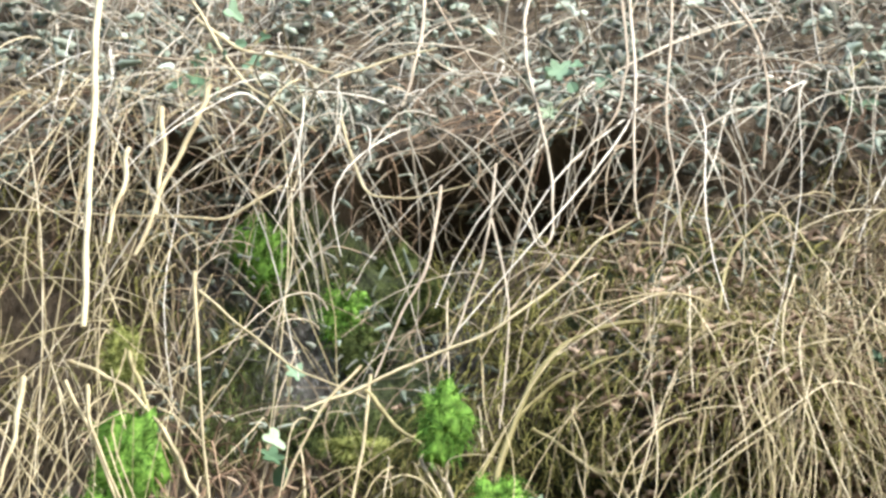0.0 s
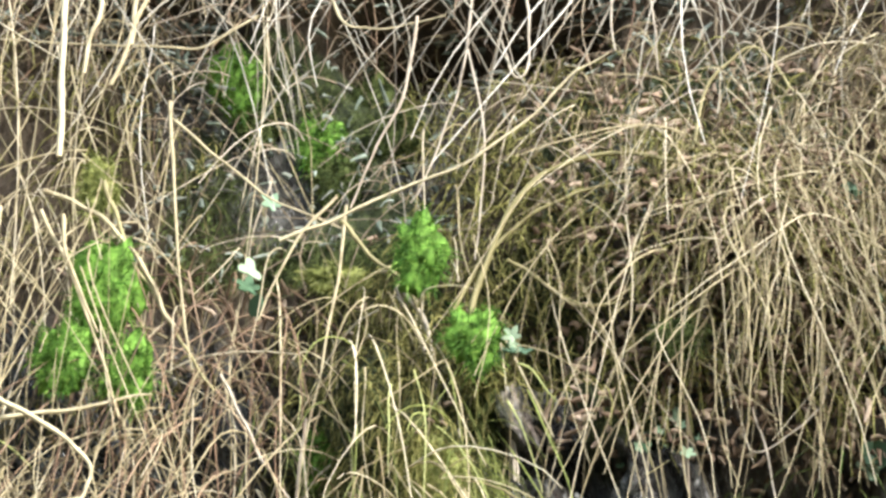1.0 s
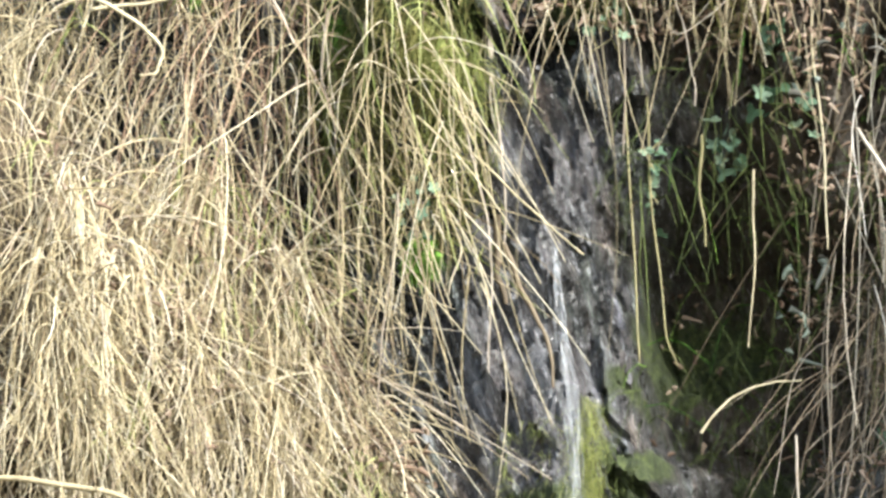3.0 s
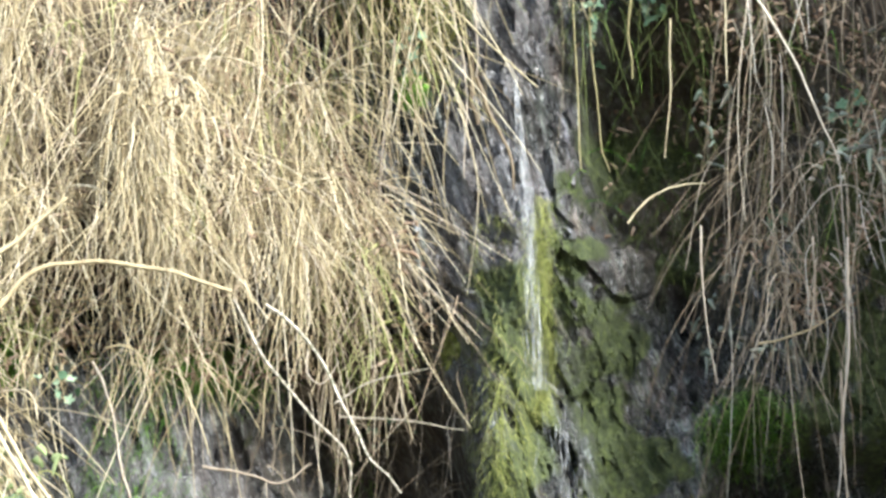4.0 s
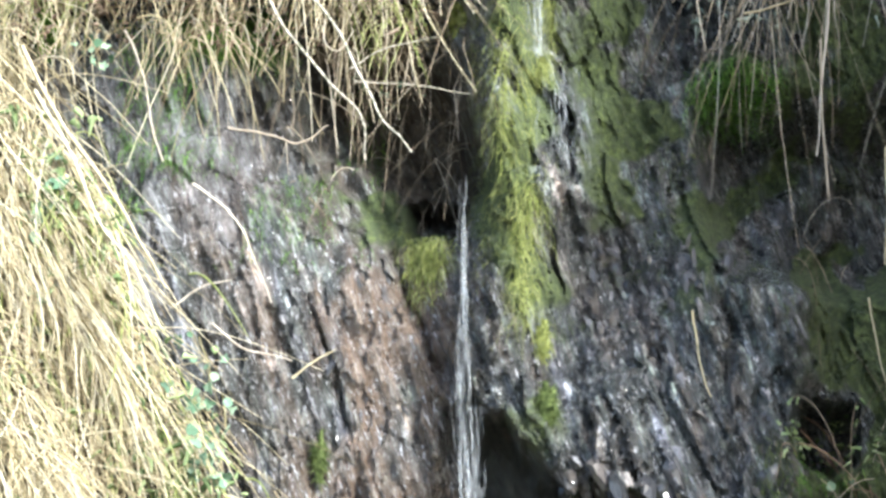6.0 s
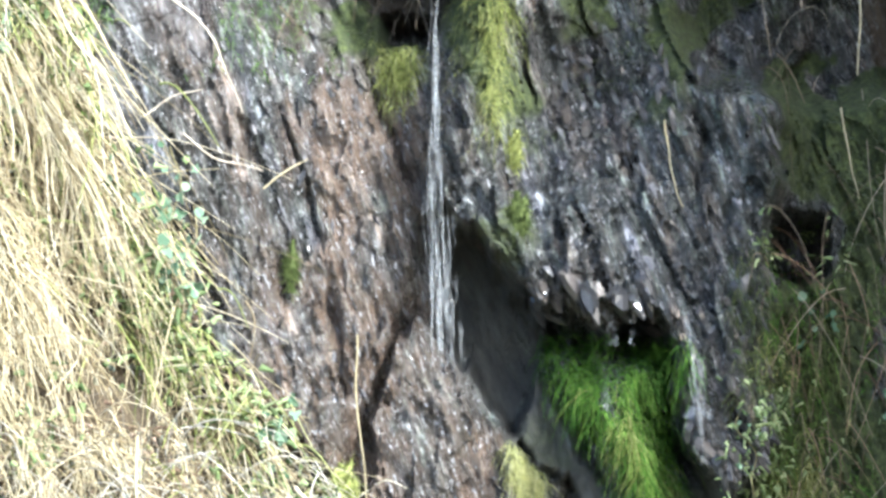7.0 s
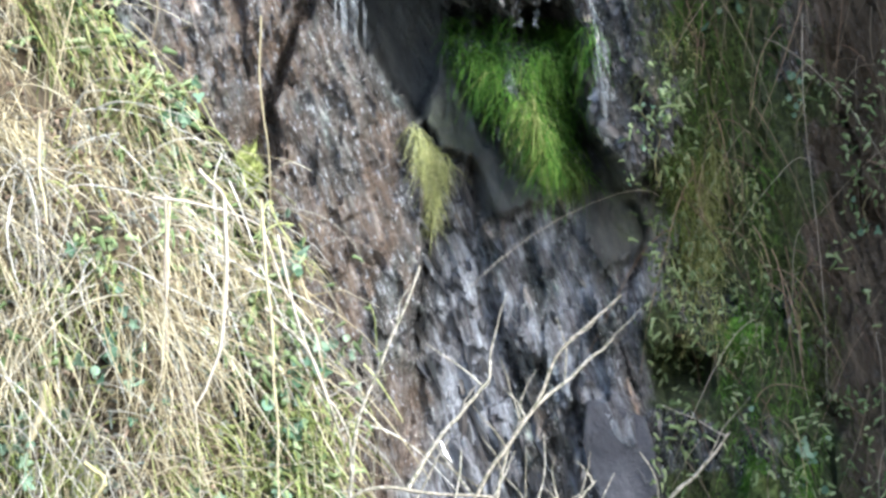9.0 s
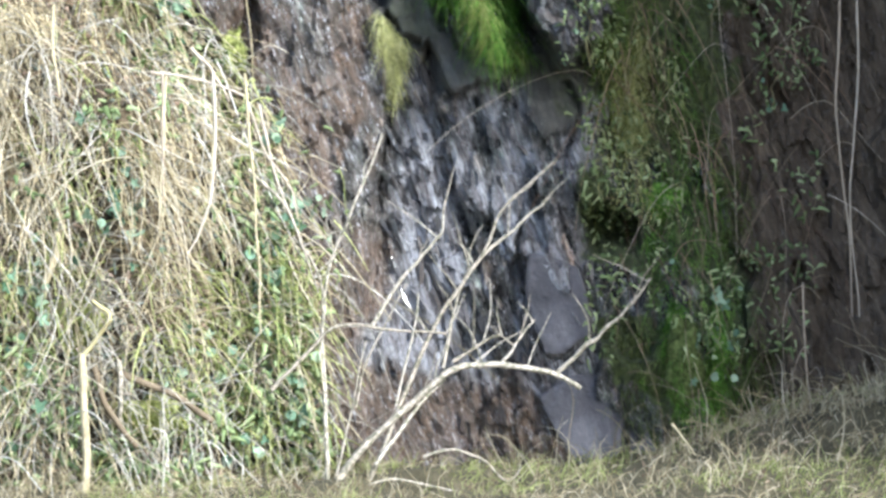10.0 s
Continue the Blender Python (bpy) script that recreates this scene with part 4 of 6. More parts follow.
stuff("hanging_stems", *strands(roots, (0.1, 0.3), (0.0, -0.3, 0.0), (0.25, 0.15, 0.3), (0.8, 1.4), 0.25, (0.0012, 0.0024), 8), TWIG, "rootlets hanging into the rock hollow", "roots")


# hanging moss: fine blades in soft falls
def moss_fall(n, x0, x1, z0, z1, keep, material, label, length=(0.012, 0.04), radius=(0.0006, 0.0014), out=(0.0, 0.02)):
    q = scatter(n, x0, x1, z0, z1, keep, out)
    stuff("moss", *strands(q, length, (0.0, -0.55, 0.1), (0.4, 0.2, 0.3), (0.8, 1.5), 0.2, radius, 4), material, label, "moss")


moss_fall(2340, -0.27, -0.16, 3.4, 4.05, lambda x, z: hump(x, z, -0.215, 3.7, 0.022, 0.5), LIMEFUZZ, "lime moss edge beside the waterfall", (0.01, 0.04), (0.0004, 0.0009))
moss_fall(620, -0.44, -0.22, 2.6, 3.7, lambda x, z: hump(x + 0.06 * (z - 3.2), z, -0.31, 3.15, 0.045, 0.45) * clumpy(x * 5, z * 0.4, 7, 0.0, 0.15), LIMEFUZZ, "lime moss streaks on the wet rib", (0.03, 0.1), (0.0006, 0.0014), (0.0, 0.04))
moss_fall(1820, -0.45, -0.2, 2.65, 4.0, lambda x, z: clumpy(x * 4, z * 0.6, 6, -0.05, 0.2) * smooth(2.5, 3.1, z), LIMEFUZZ, "yellow-green moss streaming down the wet rib", (0.01, 0.04), (0.0004, 0.0009))
# the bay's gloom is partly painted: these falls use the darkened moss
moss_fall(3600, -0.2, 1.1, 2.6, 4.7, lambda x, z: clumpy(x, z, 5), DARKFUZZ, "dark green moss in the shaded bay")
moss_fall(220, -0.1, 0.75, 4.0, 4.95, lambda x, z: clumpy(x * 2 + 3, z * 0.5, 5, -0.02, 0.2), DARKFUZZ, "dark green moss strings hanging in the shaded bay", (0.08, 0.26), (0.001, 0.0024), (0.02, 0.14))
moss_fall(45, -0.1, 0.7, 4.0, 4.95, lambda x, z: clumpy(x * 2 + 9, z * 0.5, 5, 0.0, 0.2), FUZZ, "green moss strings hanging in the shaded bay", (0.06, 0.2), (0.001, 0.0024), (0.04, 0.16))
moss_fall(1500, 0.24, 0.56, 3.28, 3.52, lambda x, z: hump(x, z, 0.4, 3.42, 0.14, 0.09), FUZZ, "bright green moss cushion on a shaded ledge")
moss_fall(3200, -0.14, 0.34, 1.45, 2.0, lambda x, z: smooth(-0.07, 0.0, depth_in(x, z, MOSS_FAN)) * (0.3 + 0.7 * clumpy(x * 2.2, z * 0.8, 7, -0.1, 0.15)), FUZZ, "vivid green moss hanging under the dripping ledge", (0.03, 0.1), (0.0008, 0.002), (0.0, 0.06))
moss_fall(420, -0.05, 0.34, 1.4, 1.85, lambda x, z: smooth(-0.06, 0.01, depth_in(x, z, MOSS_TAIL)) * clumpy(x * 2.5, z * 0.7, 8, -0.05, 0.2), LIMEFUZZ, "yellow-green moss trailing from the ledge", (0.03, 0.09), (0.0007, 0.0017), (0.02, 0.09))
moss_fall(900, -0.68, -0.48, 2.68, 2.94, lambda x, z: hump(x, z, -0.59, 2.85, 0.05, 0.08) * (0.3 + 0.7 * clumpy(x * 3, z, 6)), LIMEFUZZ, "yellow-green moss below the dark pocket", (0.015, 0.05), (0.0006, 0.0014), (0.0, 0.04))
moss_fall(1300, -0.28, -0.1, 1.28, 1.68, lambda x, z: smooth(-0.012, 0.012, depth_in(x, z, LIME_FALL)), PALELIME, "pale lime moss fall beside wet slate", (0.02, 0.06), (0.0006, 0.0013), (0.0, 0.06))
moss_fall(1500, 0.5, 0.9, 0.95, 1.9, lambda x, z: clumpy(x * 2.5, z * 0.8, 5, -0.05, 0.2) * hump(x + 0.1 * (z - 1.4), z, 0.67, 1.3, 0.09, 0.35), LIMEFUZZ, "yellow-green moss hanging beside wet slate", (0.02, 0.08), (0.0006, 0.0015))
moss_fall(1500, 0.5, 1.25, 0.15, 2.3, lambda x, z: clumpy(x * 2 + 8, z * 0.7, 4, 0.0, 0.25) * patch(x + 0.12 * (z - 1), z, 0.58, 1.1, 0.1, 2.2, 0.08), FUZZ, "green moss hanging on the shaded rock edge", (0.02, 0.06), (0.0008, 0.002))
# moss on the right edge, darkened in colour to read as shaded
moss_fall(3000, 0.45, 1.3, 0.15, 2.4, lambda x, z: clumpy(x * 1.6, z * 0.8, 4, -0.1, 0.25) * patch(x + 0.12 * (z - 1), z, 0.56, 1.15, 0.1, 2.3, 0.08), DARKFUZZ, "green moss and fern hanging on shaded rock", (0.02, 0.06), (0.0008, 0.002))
moss_fall(800, 0.5, 0.95, 0.9, 2.0, lambda x, z: clumpy(x * 2.5 + 4, z * 0.7, 5, 0.0, 0.2) * hump(x + 0.1 * (z - 1.4), z, 0.68, 1.4, 0.12, 0.45), PALELIME, "pale yellow-green moss tufts beside wet slate", (0.02, 0.06), (0.0006, 0.0015), (0.02, 0.1))
moss_fall(2200, 0.7, 1.1, 0.2, 0.85, lambda x, z: hump(x - 0.2 * (0.5 - z), z, 0.88, 0.5, 0.14, 0.25) * clumpy(x * 2, z, 6, -0.1, 0.2), FUZZ, "green moss carpet at the cliff foot", (0.02, 0.06), (0.0008, 0.002))
roots = scatter(900, 0.5, 1.4, 0.4, 2.4, lambda x, z: clumpy(x + 3, z, 4, -0.02, 0.2), (0.02, 0.14))
stuff("small_leaves", *strands(roots, (0.012, 0.035), (0.0, -0.7, 0.1), (0.7, 0.3, 0.7), (0.1, 0.6), 0.3, (0.004, 0.011), 4), GREENLEAF, "small green leaves hanging over shaded rock", "leaves")
roots = scatter(110, 0.55, 1.4, 0.7, 2.4, lambda x, z: 0.2 + 0.8 * clumpy(x, z, 4), (0.02, 0.12))
stuff("dry_stalks", *strands(roots, (0.1, 0.35), (0.15, -0.3, -0.2), (0.25, 0.15, 0.3), (0.6, 1.2), 0.25, (0.0014, 0.003), 8), REDTWIG, "brown dead fern stalks hanging over shaded rock", "dry grass")
moss_fall(2400, -1.5, -0.95, 3.4, 3.75, lambda x, z: hump(x, z, -1.22, 3.58, 0.13, 0.08), FUZZ, "bright green moss under the grass curtain", (0.015, 0.05), (0.0005, 0.0012))
moss_fall(1500, -1.55, -0.75, 2.8, 3.6, lambda x, z: clumpy(x, z, 4, 0.0, 0.25) * smooth(2.6, 3.3, z - 0.4 * (x + 1.0)), FUZZ, "green moss along the rock rim")
moss_fall(2600, -0.9, -0.42, 4.4, 5.3, lambda x, z: hump(x, z, -0.66, 4.9, 0.17, 0.34) * (0.3 + 0.7 * clumpy(x * 2, z * 0.8, 6)), OLIVEFUZZ, "olive brown moss over a rounded boss", (0.03, 0.09), (0.0007, 0.0018))
moss_fall(1300, -0.9, -0.42, 4.35, 5.2, lambda x, z: (hump(x, z, -0.52, 4.85, 0.06, 0.3) + hump(x, z, -0.8, 4.85, 0.05, 0.2)) * clumpy(x * 2 + 5, z * 0.8, 6, -0.05, 0.2), LIMEFUZZ, "bright moss trailing down the sides of the boss", (0.03, 0.1), (0.0007, 0.0018))
moss_fall(3600, -0.65, 0.3, 5.0, 5.78, lambda x, z: 0.2 + 0.8 * clumpy(x + 2, z, 6, -0.1, 0.25), OLIVEFUZZ, "olive moss and low plants under the brambles", (0.03, 0.09), (0.001, 0.0026), (0.0, 0.1))
moss_fall(1100, -1.65, -1.0, 5.0, 5.95, lambda x, z: 0.1 + 0.9 * clumpy(x + 6, z, 5, -0.05, 0.2), OLIVEFUZZ, "olive moss on the soil below the lip", (0.02, 0.06), (0.001, 0.0024), (0.0, 0.05))
moss_fall(1000, 0.1, 0.85, 5.2, 5.95, lambda x, z: 0.1 + 0.9 * clumpy(x + 6, z, 5, -0.05, 0.2), OLIVEFUZZ, "olive moss on the soil below the brambles", (0.02, 0.06), (0.001, 0.0024), (0.0, 0.05))
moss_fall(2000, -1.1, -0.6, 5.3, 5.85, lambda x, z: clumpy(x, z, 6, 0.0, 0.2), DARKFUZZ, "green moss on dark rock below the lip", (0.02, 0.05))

roots = scatter(420, 0.35, 0.95, 0.9, 2.0, lambda x, z: hump(x, z, 0.55, 1.62, 0.09, 0.2) + 0.5 * hump(x, z, 0.72, 1.2, 0.15, 0.4), (0.02, 0.1))
stuff("small_leaves", *strands(roots, (0.012, 0.03), (0.0, -0.7, 0.1), (0.7, 0.3, 0.7), (0.1, 0.6), 0.3, (0.004, 0.01), 4), GREENLEAF, "small yellow-green leaves trailing on the shaded rock edge", "leaves")
# leaf litter
roots = scatter(2600, -0.4, 0.45, 4.9, 5.75, lambda x, z: hump(x, z, 0.1, 5.26, 0.26, 0.2) + 0.15, (0.0, 0.1))
stuff("leaf_litter", *strands(roots, (0.015, 0.035), (0.0, -0.6, 0.2), (0.6, 0.3, 0.6), (0.1, 0.5), 0.4, (0.005, 0.011), 4), LITTER, "pinkish brown dead leaves caught in the stems", "leaf litter")
roots = scatter(600, -1.5, 1.2, 4.0, 5.4, lambda x, z: (0.15 + 0.85 * clumpy(x, z, 5, 0.05, 0.3)) * (1 - patch(x, z, -0.75, -0.1, 3.5, 4.8, 0.05)), (0.0, 0.05))
stuff("leaf_litter", *strands(roots, (0.015, 0.035), (0.0, -0.6, 0.2), (0.6, 0.3, 0.6), (0.1, 0.5), 0.4, (0.004, 0.009), 4), LITTER, "scattered brown dead leaves", "leaf litter")


# ground grass at the foot
def ground_scatter(n, x0, x1, y0, y1, keep):
    x, y = RNG.uniform(x0, x1, 4 * n), RNG.uniform(y0, y1, 4 * n)
    ok = (RNG.rand(4 * n) < keep(x, y)) & (y < front_y(x, 0 * x + 0.1) - 0.03)
    x, y = x[ok][:n], y[ok][:n]
    return np.stack([x, y, ground_z(x, y) - 0.01], 1)


roots = ground_scatter(4400, -1.9, 2.4, -1.3, 0.3, lambda x, y: (0.4 + 0.6 * clumpy(x, y, 4)) * (1 - 0.65 * smooth(-0.5, -0.2, x) * smooth(0.9, 0.6, x)))
stuff("dry_grass", *strands(roots, (0.05, 0.16), (0.1, -0.15, 1.0), (0.4, 0.4, 0.2), (0.1, 0.9), 0.3, (0.001, 0.0024), 5), HAY, "short dry grass on the ground at the cliff foot", "dry grass")
roots = ground_scatter(1200, -1.9, 2.4, -1.2, 0.3, lambda x, y: clumpy(x + 6, y, 4))
stuff("leaf_litter", *strands(roots, (0.015, 0.04), (0.0, -0.2, 0.6), (0.7, 0.7, 0.4), (0.2, 0.8), 0.4, (0.003, 0.009), 4), LITTER, "brown dead leaves in the grass at the cliff foot", "leaf litter")
roots = ground_scatter(260, 0.2, 2.4, -1.1, 0.2, lambda x, y: 0.7 + 0 * x)
stuff("dry_stalks", *strands(roots, (0.15, 0.4), (0.0, -0.1, 1.0), (0.4, 0.3, 0.2), (0.2, 0.9), 0.3, (0.0012, 0.0026), 8), HAY, "taller dry stalks leaning over the turf", "dry grass")
roots = ground_scatter(2600, -1.9, 2.4, -1.3, 0.3, lambda x, y: clumpy(x + 3, y, 3, -0.1, 0.2))
stuff("green_grass", *strands(roots, (0.04, 0.12), (0.1, -0.1, 1.0), (0.4, 0.4, 0.2), (0.1, 0.8), 0.3, (0.001, 0.0024), 5), BLADE, "short green grass at the cliff foot", "grass")


# single stems that stand out
def stem(pts, radius, material, label, name="bramble_stem", tip=0.5, category="stem", parent=None):
    p = catmull(pts, 7)
    k = len(p)
    bend = RNG.normal(0, 1, (k + 4, 3))
    p = p + 0.45 * min(radius, 0.005) * (bend[:-4] + 2 * bend[1:-3] + 3 * bend[2:-2] + 2 * bend[3:-1] + bend[4:]) / 4
    r = radius * np.linspace(1, tip, k)[None] * (1 + 0.06 * RNG.normal(0, 1, (1, k)))
    me = bpy.data.meshes.new(name)
    co, q = tubes(p[None], r, 6)
    fill(me, co, q)
    me.materials.append(material)
    ob = new(name, me)
    if parent:
        ob.parent = parent
        return ob
    return tagged(ob, label, category, "loose stems" if category == "stem" else "")


PALE, STRAWY, OLIVE, BROWN = "pale bleached bramble stem hanging loose", "straw-coloured dry stem hanging over the bank", "arching olive bramble stem", "brown woody root hanging down rock"
stem([(-0.432, -0.22, 6.23), (-0.45, -0.22, 6.101), (-0.44, -0.22, 5.973), (-0.414, -0.22, 5.859), (-0.402, -0.22, 5.748), (-0.407, -0.22, 5.651), (-0.433, -0.22, 5.639), (-0.454, -0.22, 5.713)], 0.0037, STEM_PALE, PALE)
stem([(-0.058, -0.22, 6.178), (-0.007, -0.22, 6.086), (0.014, -0.22, 5.946), (-0.004, -0.22, 5.785)], 0.0039, STEM_PALE, PALE)
stem([(-0.647, -0.22, 6.224), (-0.656, -0.22, 6.069), (-0.69, -0.22, 5.943)], 0.0041, STEM_PALE, PALE)
stem([(-0.636, -0.22, 6.21), (-0.603, -0.22, 6.131), (-0.527, -0.22, 6.001), (-0.463, -0.22, 5.836), (-0.437, -0.22, 5.749)], 0.0028, STEM_PALE, PALE)
stem([(-0.509, -0.22, 5.812), (-0.523, -0.22, 5.678), (-0.545, -0.22, 5.582), (-0.593, -0.22, 5.435), (-0.624, -0.22, 5.372)], 0.0028, STEM_PALE, PALE)
stem([(-0.518, -0.22, 5.69), (-0.487, -0.22, 5.509), (-0.499, -0.22, 5.322), (-0.505, -0.22, 5.254)], 0.0025, STEM_PALE, PALE)
stem([(-0.864, -0.22, 5.303), (-0.76, -0.22, 5.346), (-0.635, -0.22, 5.405), (-0.509, -0.22, 5.463), (-0.381, -0.22, 5.566), (-0.316, -0.22, 5.642), (-0.252, -0.22, 5.679)], 0.0037, STEM_STRAW, STRAWY)
stem([(-0.52, -0.26, 5.078), (-0.499, -0.26, 5.189), (-0.425, -0.26, 5.359), (-0.331, -0.26, 5.432), (-0.185, -0.26, 5.442), (-0.042, -0.26, 5.395), (0.029, -0.26, 5.358), (0.121, -0.26, 5.339)], 0.0066, STEM_OLIVE, OLIVE)
stem([(-0.551, -0.24, 5.132), (-0.489, -0.24, 5.244), (-0.426, -0.24, 5.311), (-0.322, -0.24, 5.372), (-0.175, -0.24, 5.42), (-0.106, -0.24, 5.463)], 0.0049, STEM_OLIVE, OLIVE)
stem([(-0.804, -0.22, 5.921), (-0.765, -0.22, 5.771), (-0.711, -0.22, 5.742), (-0.636, -0.22, 5.746), (-0.56, -0.22, 5.771)], 0.0031, STEM_STRAW, STRAWY)
stem([(-0.614, -0.22, 5.766), (-0.641, -0.22, 5.597), (-0.693, -0.22, 5.479), (-0.739, -0.22, 5.369)], 0.0034, STEM_PALE, PALE)
stem([(-1.272, -0.3, 6.207), (-1.273, -0.3, 5.901), (-1.272, -0.3, 5.656), (-1.269, -0.3, 5.442)], 0.0074, STEM_STRAW, STRAWY, tip=0.8)
stem([(-1.045, -0.32, 5.945), (-1.074, -0.32, 5.852), (-1.119, -0.32, 5.749), (-1.181, -0.32, 5.583)], 0.0066, STEM_STRAW, STRAWY, tip=0.6)
stem([(-1.14, -0.32, 5.898), (-1.131, -0.32, 5.786), (-1.142, -0.32, 5.665)], 0.0057, STEM_STRAW, STRAWY, tip=0.7)
stem([(-1.19, -0.32, 5.8), (-1.208, -0.32, 5.715), (-1.23, -0.32, 5.608)], 0.0057, STEM_STRAW, STRAWY, tip=0.7)
stem([(-1.309, -0.22, 5.413), (-1.233, -0.22, 5.382), (-1.157, -0.22, 5.31), (-1.101, -0.22, 5.211), (-1.046, -0.22, 5.119)], 0.0049, STEM_STRAW, STRAWY, tip=0.8)
stem([(-1.07, -0.22, 5.555), (-0.983, -0.22, 5.475), (-0.886, -0.22, 5.39), (-0.749, -0.22, 5.323)], 0.003, STEM_STRAW, STRAWY)
stem([(-0.248, -0.22, 6.197), (-0.237, -0.22, 5.979), (-0.247, -0.22, 5.792), (-0.241, -0.22, 5.682)], 0.0034, STEM_PALE, PALE)
stem([(-0.163, -0.22, 6.182), (-0.181, -0.22, 5.915), (-0.165, -0.22, 5.729), (-0.163, -0.22, 5.644)], 0.0028, STEM_PALE, PALE)
stem([(-0.262, -0.22, 6.172), (-0.254, -0.22, 6.03), (-0.278, -0.22, 5.917), (-0.345, -0.22, 5.832), (-0.378, -0.22, 5.796)], 0.003, STEM_PALE, PALE)
stem([(-0.738, -0.22, 5.807), (-0.711, -0.22, 5.837), (-0.636, -0.22, 5.853), (-0.592, -0.22, 5.889)], 0.0025, STEM_PALE, PALE)
stem([(-1.253, -0.22, 6.085), (-1.142, -0.22, 6.065), (-1.07, -0.22, 6.05), (-1.084, -0.22, 5.98), (-1.138, -0.22, 5.944)], 0.0026, STEM_PALE, PALE)
stem([(-1.09, -0.22, 6.16), (-0.999, -0.22, 6.08), (-0.9, -0.22, 6.057), (-0.822, -0.22, 6.023)], 0.0045, STEM_STRAW, STRAWY)
stem([(-1.102, -0.22, 6.199), (-1.009, -0.22, 6.029), (-0.941, -0.22, 5.963), (-0.853, -0.22, 5.891)], 0.0033, STEM_STRAW, STRAWY)
stem([(-0.822, -0.22, 6.01), (-0.724, -0.22, 6.045), (-0.603, -0.22, 6.08)], 0.0037, STEM_STRAW, STRAWY)
stem([(-0.916, -0.22, 5.775), (-1.022, -0.22, 5.711), (-1.129, -0.22, 5.714), (-1.455, -0.22, 5.741)], 0.0034, STEM_STRAW, STRAWY)
stem([(-0.851, -0.22, 5.773), (-0.915, -0.22, 5.763), (-0.981, -0.22, 5.802), (-1.131, -0.22, 5.757)], 0.0026, STEM_PALE, PALE)
stem([(-0.761, -0.22, 5.387), (-0.843, -0.22, 5.285), (-0.902, -0.22, 5.138)], 0.0033, STEM_STRAW, STRAWY)
stem([(-0.75, -0.22, 5.34), (-0.707, -0.22, 5.27), (-0.635, -0.22, 5.211), (-0.593, -0.22, 5.109)], 0.0049, STEM_OLIVE, STRAWY)
stem([(-0.407, -0.22, 5.228), (-0.326, -0.22, 5.159), (-0.265, -0.22, 5.163), (-0.191, -0.22, 5.223), (-0.157, -0.22, 5.325)], 0.0034, STEM_STRAW, STRAWY)
stem([(-0.105, -0.22, 5.475), (-0.063, -0.22, 5.617), (0.024, -0.22, 5.687), (0.093, -0.22, 5.589)], 0.0038, STEM_OLIVE, OLIVE)
stem([(-1.377, -0.3, 5.34), (-1.382, -0.3, 5.237), (-1.406, -0.3, 5.125)], 0.0066, STEM_STRAW, STRAWY)
stem([(-1.262, -0.3, 5.326), (-1.242, -0.3, 5.234), (-1.184, -0.3, 5.087)], 0.0049, STEM_STRAW, STRAWY)
stem([(-0.64, -0.22, 5.199), (-0.594, -0.22, 5.118), (-0.573, -0.22, 4.984), (-0.547, -0.22, 4.84), (-0.507, -0.22, 4.71), (-0.478, -0.22, 4.582)], 0.0043, STEM_PALE, PALE)
stem([(-0.651, -0.22, 5.199), (-0.604, -0.22, 5.096), (-0.578, -0.22, 4.94), (-0.598, -0.22, 4.852)], 0.003, STEM_PALE, PALE)
stem([(-0.452, -0.15, 5.0), (-0.433, -0.15, 4.867), (-0.434, -0.15, 4.725), (-0.405, -0.15, 4.607)], 0.0033, STEM_PALE, PALE)
stem([(-0.698, -0.22, 4.767), (-0.728, -0.22, 4.854), (-0.715, -0.22, 4.937), (-0.659, -0.22, 4.969), (-0.588, -0.22, 4.967)], 0.003, STEM_STRAW, STRAWY)
stem([(-1.364, -0.3, 4.964), (-1.249, -0.3, 4.896), (-1.186, -0.3, 4.83), (-1.193, -0.3, 4.776), (-1.233, -0.3, 4.761)], 0.0053, STEM_STRAW, STRAWY)
stem([(-1.355, -0.28, 4.928), (-1.213, -0.28, 4.948), (-1.082, -0.28, 4.97)], 0.0049, STEM_STRAW, STRAWY)
stem([(-0.739, -0.22, 4.8), (-0.638, -0.22, 4.764), (-0.567, -0.22, 4.69), (-0.508, -0.22, 4.593)], 0.0049, STEM_STRAW, STRAWY)
stem([(-0.121, -0.1, 5.455), (-0.124, -0.1, 5.163), (-0.124, -0.1, 4.937), (-0.128, -0.1, 4.62)], 0.0034, STEM_PALE, PALE)
stem([(-0.014, -0.1, 5.323), (-0.011, -0.1, 5.047), (0.014, -0.1, 4.935), (0.035, -0.1, 4.802), (0.038, -0.1, 4.736)], 0.0028, STEM_PALE, PALE)
stem([(0.134, -0.1, 5.101), (0.12, -0.1, 5.0), (0.056, -0.1, 4.945), (0.003, -0.1, 4.913), (-0.026, -0.1, 4.952)], 0.0025, STEM_PALE, PALE)
stem([(-1.189, -0.22, 5.43), (-1.164, -0.22, 5.336), (-1.108, -0.22, 5.219), (-1.042, -0.22, 5.104), (-0.977, -0.22, 5.002)], 0.0049, STEM_OLIVE, OLIVE)
stem([(-1.303, -0.28, 5.344), (-1.246, -0.28, 5.228), (-1.188, -0.28, 5.08), (-1.141, -0.28, 4.924)], 0.0041, STEM_STRAW, STRAWY)
stem([(-1.073, -0.26, 5.572), (-1.056, -0.26, 5.36), (-1.039, -0.26, 5.165), (-1.015, -0.26, 5.03)], 0.0037, STEM_STRAW, STRAWY)
stem([(-0.746, -0.22, 5.373), (-0.76, -0.22, 5.212), (-0.783, -0.22, 5.066), (-0.812, -0.22, 4.9), (-0.829, -0.22, 4.748)], 0.0034, STEM_STRAW, STRAWY)
